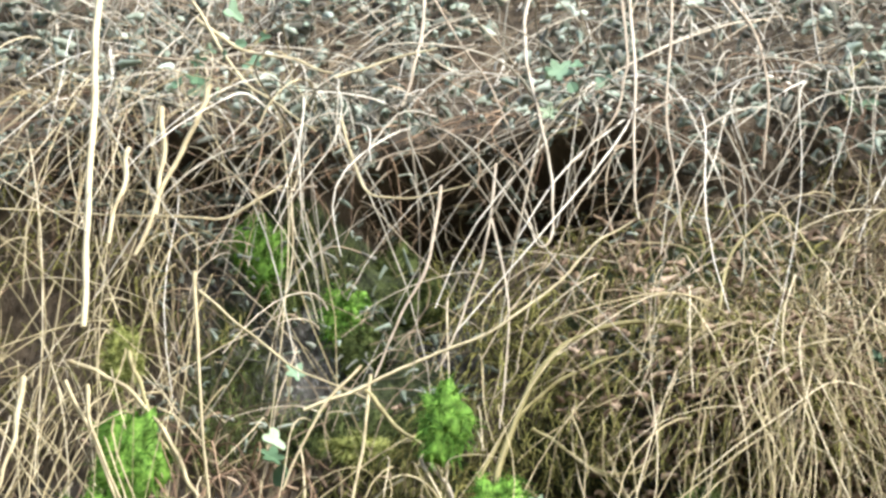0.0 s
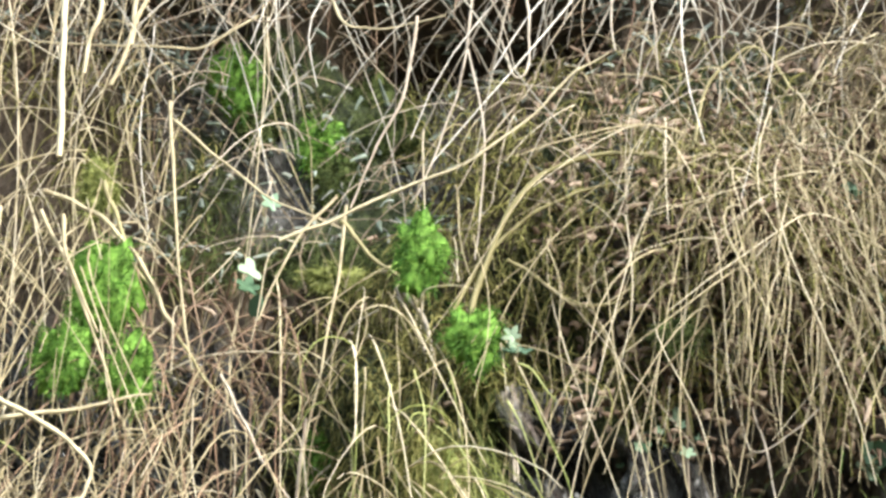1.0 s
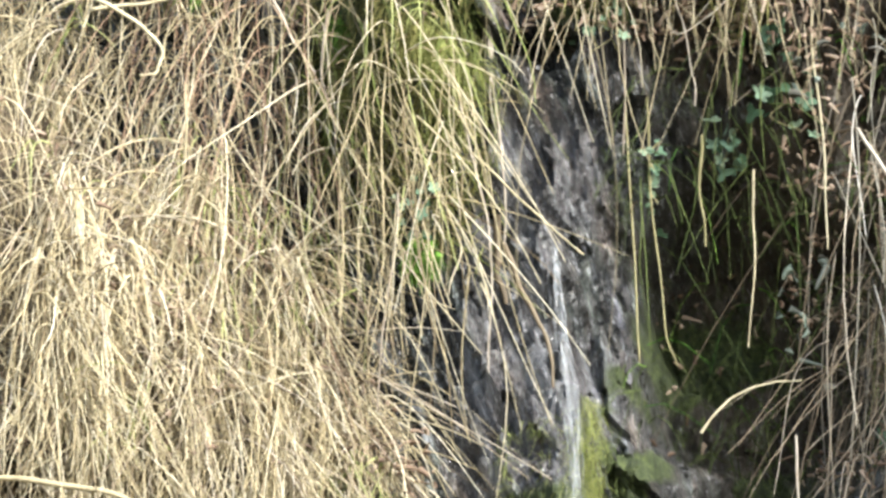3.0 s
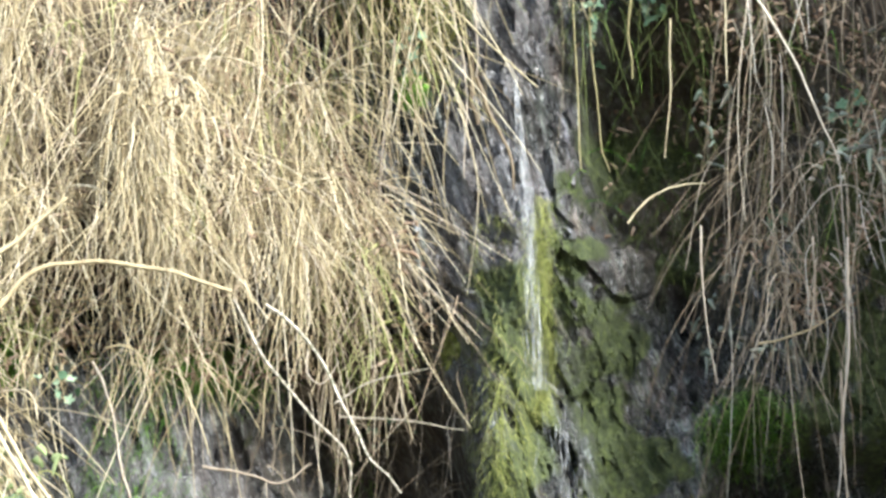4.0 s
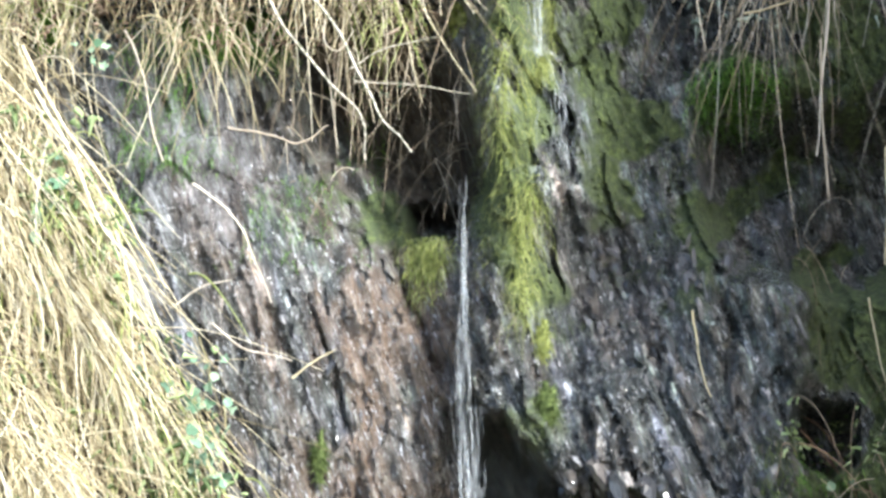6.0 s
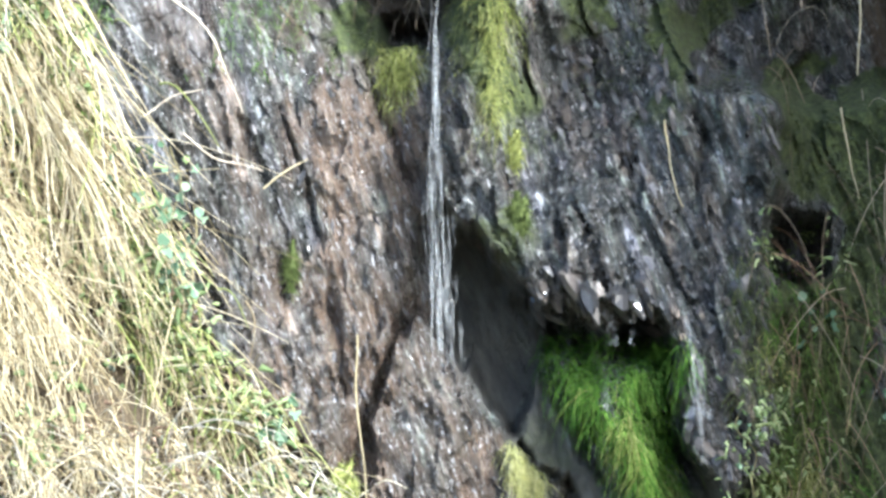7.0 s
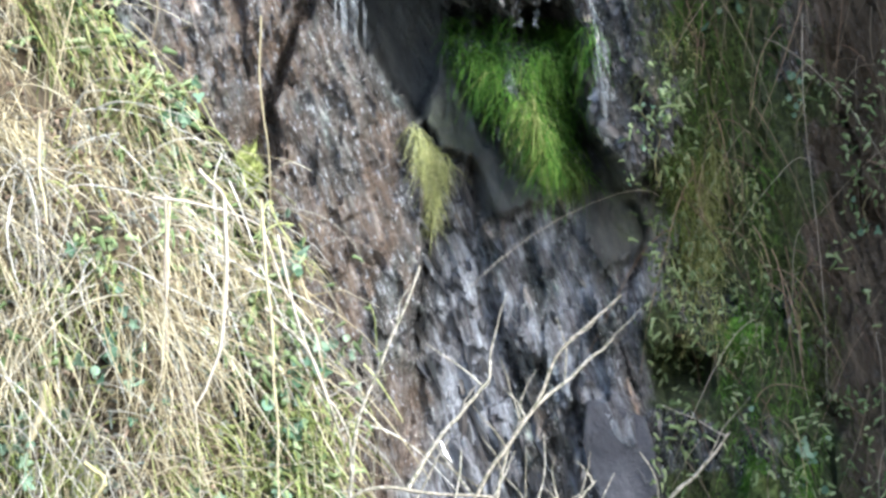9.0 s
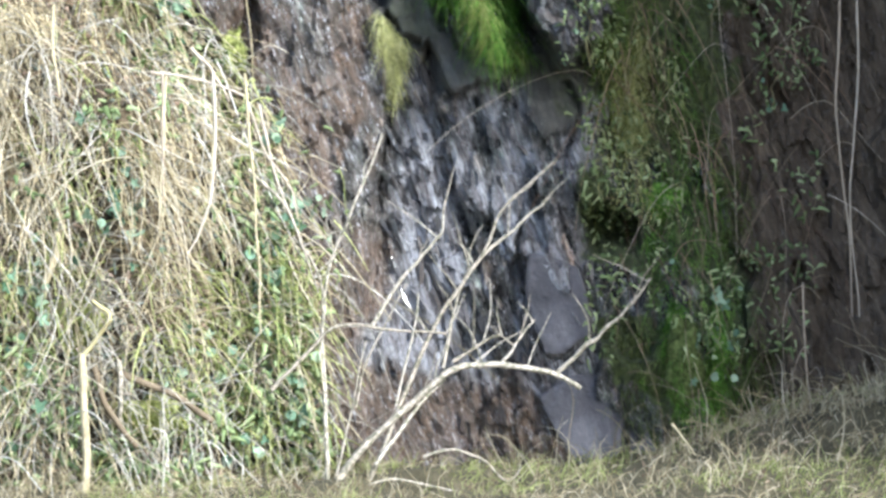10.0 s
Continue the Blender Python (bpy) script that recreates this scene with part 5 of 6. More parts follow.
stem([(-0.812, -0.22, 4.944), (-0.825, -0.22, 4.791), (-0.798, -0.22, 4.683), (-0.791, -0.22, 4.587)], 0.0028, STEM_PALE, PALE)
stem([(-0.444, -0.22, 5.252), (-0.392, -0.22, 5.216), (-0.331, -0.22, 5.17), (-0.269, -0.22, 5.157), (-0.207, -0.22, 5.213), (-0.143, -0.22, 5.291)], 0.0041, STEM_OLIVE, OLIVE)
stem([(-0.968, -0.22, 5.036), (-0.925, -0.22, 4.946), (-0.882, -0.22, 4.857), (-0.84, -0.22, 4.791)], 0.0033, STEM_PALE, PALE)
stem([(-0.541, -0.18, 4.968), (-0.529, -0.18, 4.788), (-0.469, -0.18, 4.56), (-0.438, -0.18, 4.361), (-0.44, -0.18, 4.081)], 0.0034, STEM_PALE, PALE)
stem([(-0.447, -0.15, 4.952), (-0.427, -0.15, 4.733), (-0.404, -0.15, 4.543), (-0.405, -0.15, 4.394)], 0.0038, STEM_PALE, PALE)
stem([(-0.722, -0.18, 4.797), (-0.601, -0.18, 4.738), (-0.481, -0.18, 4.61), (-0.362, -0.18, 4.484), (-0.227, -0.18, 4.358)], 0.0041, STEM_STRAW, STRAWY)
stem([(-0.125, -0.02, 5.126), (-0.125, -0.02, 4.734), (-0.107, -0.02, 4.353), (-0.099, -0.02, 4.142)], 0.0033, STEM_OLIVE, OLIVE)
stem([(-0.075, -0.02, 4.811), (-0.062, -0.02, 4.503), (-0.037, -0.02, 4.227), (-0.012, -0.02, 4.135)], 0.003, STEM_OLIVE, PALE)
stem([(-0.421, -0.12, 4.471), (-0.426, -0.12, 4.353), (-0.406, -0.12, 4.26)], 0.0098, STEM_BROWN, BROWN, name="root", tip=0.6)
stem([(-0.412, -0.12, 4.403), (-0.359, -0.12, 4.278), (-0.312, -0.12, 4.18), (-0.296, -0.12, 4.058)], 0.007, STEM_BROWN, BROWN, name="root")
stem([(-1.13, -0.3, 4.743), (-1.124, -0.3, 4.58), (-1.147, -0.3, 4.445)], 0.0037, STEM_STRAW, STRAWY)
stem([(-0.644, -0.25, 4.491), (-0.655, -0.25, 4.343), (-0.678, -0.25, 4.174), (-0.689, -0.25, 3.983)], 0.003, STEM_PALE, PALE)
stem([(0.057, -0.02, 4.693), (0.048, -0.02, 4.54), (0.057, -0.02, 4.42)], 0.0041, STEM_OLIVE, OLIVE)
stem([(0.17, -0.02, 4.602), (0.171, -0.02, 4.4), (0.153, -0.02, 4.176)], 0.003, STEM_STRAW, PALE)
stem([(0.318, -0.05, 5.108), (0.322, -0.05, 4.847), (0.337, -0.05, 4.565), (0.337, -0.05, 4.402)], 0.0038, STEM_STRAW, STRAWY)
stem([(-1.79, -0.58, 3.597), (-1.743, -0.58, 3.645), (-1.649, -0.58, 3.742), (-1.505, -0.58, 3.77), (-1.264, -0.58, 3.739), (-1.087, -0.58, 3.676)], 0.009, STEM_STRAW, STRAWY, name="branch", tip=0.6)
stem([(-1.09, -0.46, 3.678), (-1.0, -0.46, 3.498), (-0.87, -0.46, 3.343), (-0.77, -0.46, 3.238), (-0.753, -0.46, 3.093)], 0.0051, BARK, "dead pale branch hanging before the dark hollow", name="branch")
stem([(-1.0, -0.47, 3.659), (-0.878, -0.47, 3.56), (-0.789, -0.47, 3.398), (-0.708, -0.47, 3.236), (-0.612, -0.47, 3.123)], 0.0051, BARK, "dead pale branch hanging before the dark hollow", name="branch")
stem([(-0.817, -0.3, 3.398), (-0.703, -0.3, 3.463), (-0.54, -0.3, 3.495)], 0.0033, BARK, PALE)
stem([(-0.8, -0.3, 3.36), (-0.605, -0.3, 3.346), (-0.434, -0.3, 3.319)], 0.0034, BARK, PALE)
stem([(-0.891, -0.3, 3.555), (-0.891, -0.3, 3.489), (-0.85, -0.3, 3.456), (-0.801, -0.3, 3.522)], 0.003, STEM_PALE, PALE)
stem([(0.414, -0.1, 4.674), (0.528, -0.1, 4.464), (0.609, -0.1, 4.274), (0.664, -0.1, 4.145)], 0.0049, STEM_PALE, PALE)
stem([(0.038, 0.0, 3.982), (0.106, 0.0, 4.059), (0.191, 0.0, 4.093), (0.275, 0.0, 4.101)], 0.0034, STEM_STRAW, PALE)
stem([(-1.201, -0.2, 3.233), (-1.069, -0.2, 3.207), (-0.97, -0.2, 3.182), (-0.888, -0.2, 3.24)], 0.0041, STEM_PALE, PALE)
stem([(-1.514, -0.3, 3.526), (-1.463, -0.3, 3.41), (-1.426, -0.3, 3.213), (-1.392, -0.3, 3.115)], 0.0049, STEM_PALE, PALE)
stem([(-1.74, -0.62, 3.784), (-1.646, -0.62, 3.864), (-1.551, -0.62, 3.945)], 0.0082, STEM_STRAW, STRAWY)
stem([(0.257, 0.0, 3.972), (0.262, 0.0, 3.766), (0.3, 0.0, 3.495)], 0.0034, STEM_PALE, PALE)
stem([(0.588, -0.05, 3.925), (0.584, -0.05, 3.722), (0.557, -0.05, 3.587)], 0.0033, STEM_PALE, PALE)
stem([(0.416, -0.05, 3.604), (0.55, -0.05, 3.637), (0.684, -0.05, 3.721)], 0.0041, STEM_STRAW, PALE)
stem([(0.686, -0.08, 3.919), (0.68, -0.08, 3.615), (0.657, -0.08, 3.314), (0.645, -0.08, 3.148)], 0.0045, STEM_PALE, PALE)
stem([(0.656, -0.1, 3.515), (0.662, -0.1, 3.228), (0.68, -0.1, 3.01)], 0.0037, STEM_PALE, PALE, tip=0.9)
stem([(-1.306, -0.25, 3.049), (-1.181, -0.25, 2.951), (-1.11, -0.25, 2.81), (-1.056, -0.25, 2.678)], 0.0037, STEM_PALE, PALE)
stem([(0.86, -0.05, 3.179), (0.866, -0.05, 3.0), (0.854, -0.05, 2.804)], 0.0038, STEM_STRAW, PALE)
stem([(-1.784, -0.62, 3.431), (-1.678, -0.62, 3.223), (-1.556, -0.62, 3.051), (-1.451, -0.62, 2.88), (-1.347, -0.62, 2.692)], 0.0074, STEM_STRAW, STRAWY)
stem([(-1.744, -0.64, 3.29), (-1.639, -0.64, 3.118), (-1.551, -0.64, 2.912), (-1.43, -0.64, 2.742), (-1.36, -0.64, 2.572)], 0.0066, STEM_STRAW, STRAWY)
stem([(0.247, -0.28, 2.65), (0.261, -0.28, 2.511), (0.298, -0.28, 2.38)], 0.0034, STEM_STRAW, PALE)
stem([(-1.371, -0.2, 2.67), (-1.283, -0.2, 2.731), (-1.185, -0.2, 2.757)], 0.0034, STEM_PALE, PALE)
stem([(-1.247, -0.2, 2.616), (-1.141, -0.2, 2.537), (-0.999, -0.2, 2.501)], 0.0038, STEM_PALE, PALE)
stem([(-0.999, -0.2, 2.448), (-0.92, -0.2, 2.501), (-0.859, -0.2, 2.536)], 0.0038, STEM_STRAW, PALE)
stem([(0.803, 0.0, 2.705), (0.837, 0.0, 2.527), (0.862, 0.0, 2.42)], 0.003, STEM_STRAW, PALE)
stem([(-0.704, -0.25, 1.991), (-0.701, -0.25, 1.783), (-0.678, -0.25, 1.556), (-0.669, -0.25, 1.347)], 0.0033, STEM_STRAW, STRAWY)
stem([(-0.938, -0.8, 1.436), (-0.947, -0.8, 1.204), (-0.963, -0.8, 0.955)], 0.0042, STEM_STRAW, PALE)
stem([(-0.988, -0.8, 1.452), (-0.872, -0.8, 1.436), (-0.756, -0.8, 1.403), (-0.673, -0.8, 1.37)], 0.0049, STEM_PALE, PALE)
stem([(-0.781, -0.8, 1.37), (-0.781, -0.8, 1.171), (-0.797, -0.8, 0.955)], 0.0046, STEM_STRAW, PALE)
stem([(-0.658, -0.78, 1.352), (-0.616, -0.78, 1.203), (-0.525, -0.78, 1.071), (-0.492, -0.78, 0.954)], 0.0049, STEM_PALE, STRAWY)
stem([(-0.857, -0.78, 1.535), (-0.774, -0.78, 1.435), (-0.724, -0.78, 1.352)], 0.0074, STEM_PALE, STRAWY)
stem([(-0.951, -0.86, 1.447), (-0.943, -0.86, 1.296), (-0.953, -0.86, 1.01)], 0.0053, STEM_PALE, STRAWY)
stem([(-0.775, -0.86, 1.447), (-0.772, -0.86, 1.145), (-0.81, -0.86, 0.942), (-0.861, -0.86, 0.841)], 0.0057, STEM_PALE, STRAWY)
stem([(-0.674, -0.86, 1.447), (-0.641, -0.86, 1.145), (-0.626, -0.86, 0.841), (-0.618, -0.86, 0.571)], 0.0053, STEM_STRAW, STRAWY)
stem([(-0.624, -0.86, 1.346), (-0.574, -0.86, 1.145), (-0.491, -0.86, 0.909), (-0.449, -0.86, 0.841)], 0.0049, STEM_PALE, STRAWY)
stem([(-1.326, -0.72, 1.68), (-1.327, -0.72, 1.511), (-1.302, -0.72, 1.366)], 0.0055, STEM_STRAW, PALE, tip=0.8)
stem([(1.266, -0.35, 0.707), (1.278, -0.35, 0.467), (1.299, -0.35, 0.227)], 0.0033, STEM_PALE, PALE)
stem([(1.416, -0.1, 1.702), (1.409, -0.1, 1.298), (1.452, -0.1, 0.892), (1.475, -0.1, 0.567)], 0.0049, STEM_PALE, PALE)
stem([(1.477, -0.1, 1.702), (1.48, -0.1, 1.298), (1.461, -0.1, 0.994), (1.495, -0.1, 0.567)], 0.0041, STEM_PALE, PALE)
stem([(0.804, -0.45, 0.218), (0.863, -0.45, 0.138), (0.943, -0.45, 0.019)], 0.0049, STEM_STRAW, STRAWY)

# bare shrub at the foot: one plant, many limbs
shrub = tagged(new("bare_shrub"), "leafless pale grey-brown shrub before the wet rock", "shrub")
shrub.location = (-0.42, -0.62, 0.0)
stem([(0.031, 0.0, -0.049), (0.07, 0.015, 0.058), (0.177, 0.03, 0.184), (0.304, 0.045, 0.29), (0.432, 0.06, 0.407), (0.55, 0.075, 0.435), (0.707, 0.09, 0.424), (0.825, 0.105, 0.393), (0.895, 0.12, 0.346)], 0.0146, BARK, "", "trunk", 0.6, parent=shrub)
stem([(0.02, 0.02, -0.051), (0.013, 0.04, 0.291), (0.005, 0.06, 0.604), (0.03, 0.08, 0.779), (0.098, 0.1, 0.955), (0.212, 0.12, 1.239)], 0.009, BARK, "", "limb", 0.45, parent=shrub)
stem([(0.138, 0.02, -0.032), (0.236, 0.045, 0.212), (0.373, 0.07, 0.544), (0.481, 0.095, 0.709), (0.55, 0.12, 0.806), (0.648, 0.145, 0.982), (0.816, 0.17, 1.145)], 0.0095, BARK, "", "limb", 0.45, parent=shrub)
stem([(0.501, 0.14, 0.755), (0.609, 0.15, 0.854), (0.727, 0.16, 0.952), (0.797, 0.17, 1.01)], 0.0073, BARK, "", "limb", 0.45, parent=shrub)
stem([(0.167, 0.07, 0.568), (0.255, 0.082, 0.7), (0.343, 0.095, 0.808), (0.402, 0.108, 0.876), (0.422, 0.12, 0.954)], 0.0084, BARK, "", "limb", 0.45, parent=shrub)
stem([(-0.173, 0.0, 0.354), (-0.076, 0.017, 0.45), (0.041, 0.035, 0.567), (0.216, 0.052, 0.561), (0.432, 0.07, 0.54)], 0.0084, BARK, "", "limb", 0.45, parent=shrub)
stem([(0.422, 0.12, 0.421), (0.452, 0.127, 0.598), (0.491, 0.133, 0.716), (0.515, 0.14, 0.775)], 0.0067, BARK, "", "limb", 0.45, parent=shrub)
stem([(0.451, 0.1, 0.443), (0.55, 0.11, 0.501), (0.629, 0.12, 0.536)], 0.0073, BARK, "", "limb", 0.45, parent=shrub)
stem([(0.619, 0.12, 0.431), (0.688, 0.13, 0.519), (0.743, 0.14, 0.587)], 0.0056, BARK, "", "limb", 0.45, parent=shrub)
stem([(0.816, 0.12, 0.397), (0.905, 0.133, 0.479), (0.974, 0.145, 0.538), (1.063, 0.157, 0.626), (1.153, 0.17, 0.73)], 0.0095, BARK, "", "limb", 0.45, parent=shrub)
stem([(0.187, 0.02, 0.096), (0.334, 0.06, 0.289), (0.432, 0.1, 0.384)], 0.0078, BARK, "", "limb", 0.45, parent=shrub)
stem([(0.119, 0.02, 0.293), (0.158, 0.037, 0.449), (0.236, 0.053, 0.604), (0.295, 0.07, 0.721)], 0.0045, BARK, "", "twig", 0.45, parent=shrub)
stem([(0.255, 0.04, 0.291), (0.324, 0.055, 0.604), (0.334, 0.07, 0.682)], 0.0045, BARK, "", "twig", 0.45, parent=shrub)
stem([(0.04, 0.02, 0.018), (0.099, 0.03, 0.253), (0.158, 0.04, 0.527)], 0.005, BARK, "", "twig", 0.45, parent=shrub)
stem([(-0.095, 0.02, 0.881), (-0.017, 0.02, 0.764), (0.014, 0.02, 0.607)], 0.0062, BARK, "", "twig", 0.45, parent=shrub)
stem([(-0.249, 0.0, 1.116), (-0.133, 0.007, 0.999), (-0.056, 0.013, 0.823), (-0.017, 0.02, 0.685)], 0.0067, BARK, "", "limb", 0.45, parent=shrub)
stem([(0.353, 0.02, 0.116), (0.451, 0.032, 0.144), (0.549, 0.045, 0.103), (0.648, 0.058, 0.033), (0.687, 0.07, 0.09)], 0.0067, BARK, "", "twig", 0.45, parent=shrub)
stem([(0.081, -0.04, -0.024), (0.217, -0.02, 0.042), (0.412, 0.0, 0.01), (0.549, 0.02, -0.022)], 0.0067, BARK, "", "twig", 0.45, parent=shrub)

for limb in [o for o in shrub.children if o.name.startswith("limb") or o.name.startswith("trunk")]:
    line = [Vector(limb.data.vertices[k * 6].co) for k in range(len(limb.data.vertices) // 6)]
    for k in RNG.choice(range(len(line) // 3, len(line)), 3, replace=False):
        a = line[k]
        d = Vector((RNG.normal(0.1, 0.5), RNG.normal(-0.1, 0.3), RNG.uniform(0.3, 1.0))).normalized() * RNG.uniform(0.08, 0.24)
        stem([a, a + d * 0.5 + Vector((RNG.normal(0, 0.012), 0, 0)), a + d], 0.0028, BARK, "", "twig", 0.4, parent=shrub)

# a cut stake and a fallen limb in the grass
stem([(-1.218, -0.85, -0.202), (-1.213, -0.85, 0.011), (-1.215, -0.85, 0.242), (-1.218, -0.85, 0.502)], 0.016, STEM_STRAW, "weathered pale wooden stake standing in grass", "stake", 0.85, "stake")
stem([(-1.218, -0.85, 0.496), (-1.175, -0.85, 0.55), (-1.127, -0.85, 0.617)], 0.009, STEM_OLIVE, "broken pale stick leaning on the stake", "stick", 0.8, "stick")
stem([(-1.127, -0.85, 0.608), (-1.146, -0.85, 0.646), (-1.184, -0.85, 0.675)], 0.009, STEM_OLIVE, "short broken stick in the grass", "stick", 0.8, "stick")
stem([(-1.118, -0.75, 0.425), (-0.935, -0.75, 0.357), (-0.79, -0.75, 0.26)], 0.014, STEM_BROWN, "dark fallen limb lying in the grass bank", "fallen_limb", 0.8, "branch")
stem([(-1.19, -0.8, 0.449), (-1.143, -0.8, 0.314), (-1.047, -0.8, 0.179)], 0.012, STEM_BROWN, "dark stick under the grass", "stick", 0.8, "stick")
stem([(-1.105, -0.78, 0.467), (-1.102, -0.78, 0.351), (-1.097, -0.78, 0.235)], 0.01, BARK, "grey stick standing in the grass", "stick", 0.8, "stick")
stem([(-1.373, -0.7, 0.693), (-1.323, -0.7, 0.848), (-1.323, -0.7, 0.906)], 0.013, STEM_STRAW, "pale broken stalk in the bank", "stick", 0.8, "stick")


# ---- moss cushions, ivy, slabs, water ----
def cushion(x, z, rx, rz, material, label, out=0.02):
    y = float(front_y(np.array([x]), np.array([z]))[0]) - out
    thing = tagged(new("moss_cushion"), label, "moss")
    thing.location = (x, y, z)
    bm = bmesh.new()
    bmesh.ops.create_icosphere(bm, subdivisions=3, radius=1.0)
    for v in bm.verts:
        n = 1 + 0.8 * noise.noise(v.co * 1.8 + Vector((x * 9, z * 7, 0))) + 0.35 * noise.noise(v.co * 5)
        v.co = Vector((v.co.x * rx * n, v.co.y * 0.32 * rx * n, v.co.z * rz * n))
    me = bpy.data.meshes.new("cushion")
    bm.to_mesh(me)
    bm.free()
    for f in me.polygons:
        f.use_smooth = True
    part("cushion", me, material, thing)
    n = int(60000 * rx * rz) + 400
    d = RNG.normal(0, 1, (n, 3))
    d /= np.linalg.norm(d, axis=1, keepdims=True)
    d[:, 1] = -np.abs(d[:, 1])
    lump = np.array([1 + 0.8 * noise.noise(Vector(v) * 1.8 + Vector((x * 9, z * 7, 0))) + 0.35 * noise.noise(Vector(v) * 5) for v in d])[:, None]
    q = d * np.array([rx, 0.32 * rx, rz]) * lump
    L = RNG.uniform(0.005, 0.016, (n, 1, 1))
    s = np.linspace(0, 1, 4)[None, :, None]
    paths = q[:, None] + L * (d[:, None] * s + RNG.normal(0, 0.7, (n, 1, 3)) * s + np.array([0, 0, -0.6]) * s ** 2)
    fz = bpy.data.meshes.new("fuzz")
    fill(fz, *tubes(paths, 0.0012 * np.linspace(1, 0.3, 4)[None] * np.ones((n, 1))))
    part("fuzz", fz, material, thing)
    return thing


cushion(-1.182, 5.211, 0.059, 0.089, FUZZ, "vivid green moss cushion on rock", 0.2)
cushion(-1.26, 5.07, 0.044, 0.066, FUZZ, "vivid green moss cushion on rock", 0.2)
cushion(-1.13, 5.036, 0.038, 0.06, FUZZ, "vivid green moss cushion on rock", 0.2)
cushion(-0.603, 5.238, 0.039, 0.07, FUZZ, "vivid green moss cushion on rock", 0.2)
cushion(-0.506, 5.058, 0.044, 0.053, FUZZ, "vivid green moss cushion on rock", 0.16999999999999998)
cushion(-0.59, 4.824, 0.044, 0.058, LIMEFUZZ, "lime green moss cushion", 0.03)
cushion(-0.766, 5.271, 0.05, 0.023, LIMEFUZZ, "lime green moss cushion", 0.03)
cushion(-0.973, 5.742, 0.046, 0.066, FUZZ, "dull green moss cushion on dark rock", 0.02)
cushion(-0.932, 5.656, 0.034, 0.048, DARKFUZZ, "dull green moss cushion on dark rock", 0.02)
cushion(-0.81, 5.6, 0.04, 0.054, FUZZ, "dull green moss cushion on dark rock", 0.02)
cushion(-0.714, 5.721, 0.034, 0.054, DARKFUZZ, "dull green moss cushion on dark rock", 0.02)
cushion(-0.658, 5.62, 0.046, 0.054, DARKFUZZ, "dull green moss cushion on dark rock", 0.02)
cushion(-0.776, 5.522, 0.04, 0.048, DARKFUZZ, "dull green moss cushion on dark rock", 0.02)
cushion(-1.21, 5.433, 0.033, 0.062, LIMEFUZZ, "lime green moss cushion", 0.18)
cushion(-0.139, 5.081, 0.038, 0.033, DARKFUZZ, "dull green moss cushion on dark rock", 0.16999999999999998)
cushion(-0.79, 4.904, 0.033, 0.046, FUZZ, "dull green moss cushion on dark rock", 0.03)
cushion(-0.492, 4.97, 0.022, 0.064, DARKFUZZ, "dull green moss cushion on dark rock", 0.03)
cushion(-0.596, 4.364, 0.037, 0.046, FUZZ, "vivid green moss cushion on rock", 0.1)
cushion(-1.771, 3.546, 0.034, 0.072, FUZZ, "vivid green moss cushion on rock", 0.04)
cushion(-0.477, 3.642, 0.036, 0.086, LIMEFUZZ, "lime green moss cushion", 0.02)
cushion(-1.613, 2.678, 0.054, 0.076, FUZZ, "vivid green moss cushion on rock", 0.1)
cushion(-0.218, 2.568, 0.018, 0.056, LIMEFUZZ, "lime green moss cushion", 0.02)
cushion(-0.2, 2.355, 0.027, 0.066, DARKFUZZ, "lime green moss cushion", 0.02)
cushion(-0.918, 2.206, 0.018, 0.066, DARKFUZZ, "dull green moss cushion on dark rock", 0.01)
cushion(0.261, 1.871, 0.062, 0.075, FUZZ, "dull green moss cushion on dark rock", 0.02)
cushion(-0.747, 1.518, 0.036, 0.075, LIMEFUZZ, "lime green moss cushion", 0.1)
cushion(0.807, 0.97, 0.062, 0.056, FUZZ, "vivid green moss cushion on rock", 0.02)
cushion(0.87, 0.398, 0.061, 0.129, DARKFUZZ, "dull green moss cushion on dark rock", 0.03)
cushion(-1.258, 0.587, 0.082, 0.086, LIMEFUZZ, "lime green moss cushion", 0.1)
cushion(-1.002, 0.258, 0.112, 0.064, LIMEFUZZ, "lime green moss cushion", 0.1)


def leaf_mesh(name, lobes, size):
    """A flat lobed leaf, folded along its midrib, 1.5 mm thick."""
    bm = bmesh.new()
    outline = []
    for k in range(20):
        a = 2 * math.pi * k / 20
        r = size * (0.72 + 0.28 * math.cos(lobes * a)) * (1.0 if math.cos(a) > -0.8 else 0.7)
        outline.append((r * math.sin(a) * 0.85, r * math.cos(a)))
    top = [bm.verts.new((px, -0.25 * abs(px) - 0.0008, pz)) for px, pz in outline]
    low = [bm.verts.new((px, -0.25 * abs(px) + 0.0008, pz)) for px, pz in outline]
    ct, cl = bm.verts.new((0, -0.001, 0)), bm.verts.new((0, 0.001, 0))
    for k in range(20):
        j = (k + 1) % 20
        bm.faces.new((ct, top[j], top[k]))
        bm.faces.new((cl, low[k], low[j]))
        bm.faces.new((top[k], top[j], low[j], low[k]))
    me = bpy.data.meshes.new(name)
    bm.to_mesh(me)
    bm.free()
    me.materials.append(IVY)
    return me


LEAVES = [leaf_mesh("leaf", 5, 0.024), leaf_mesh("leaf", 3, 0.021), leaf_mesh("leaf", 1, 0.018)]


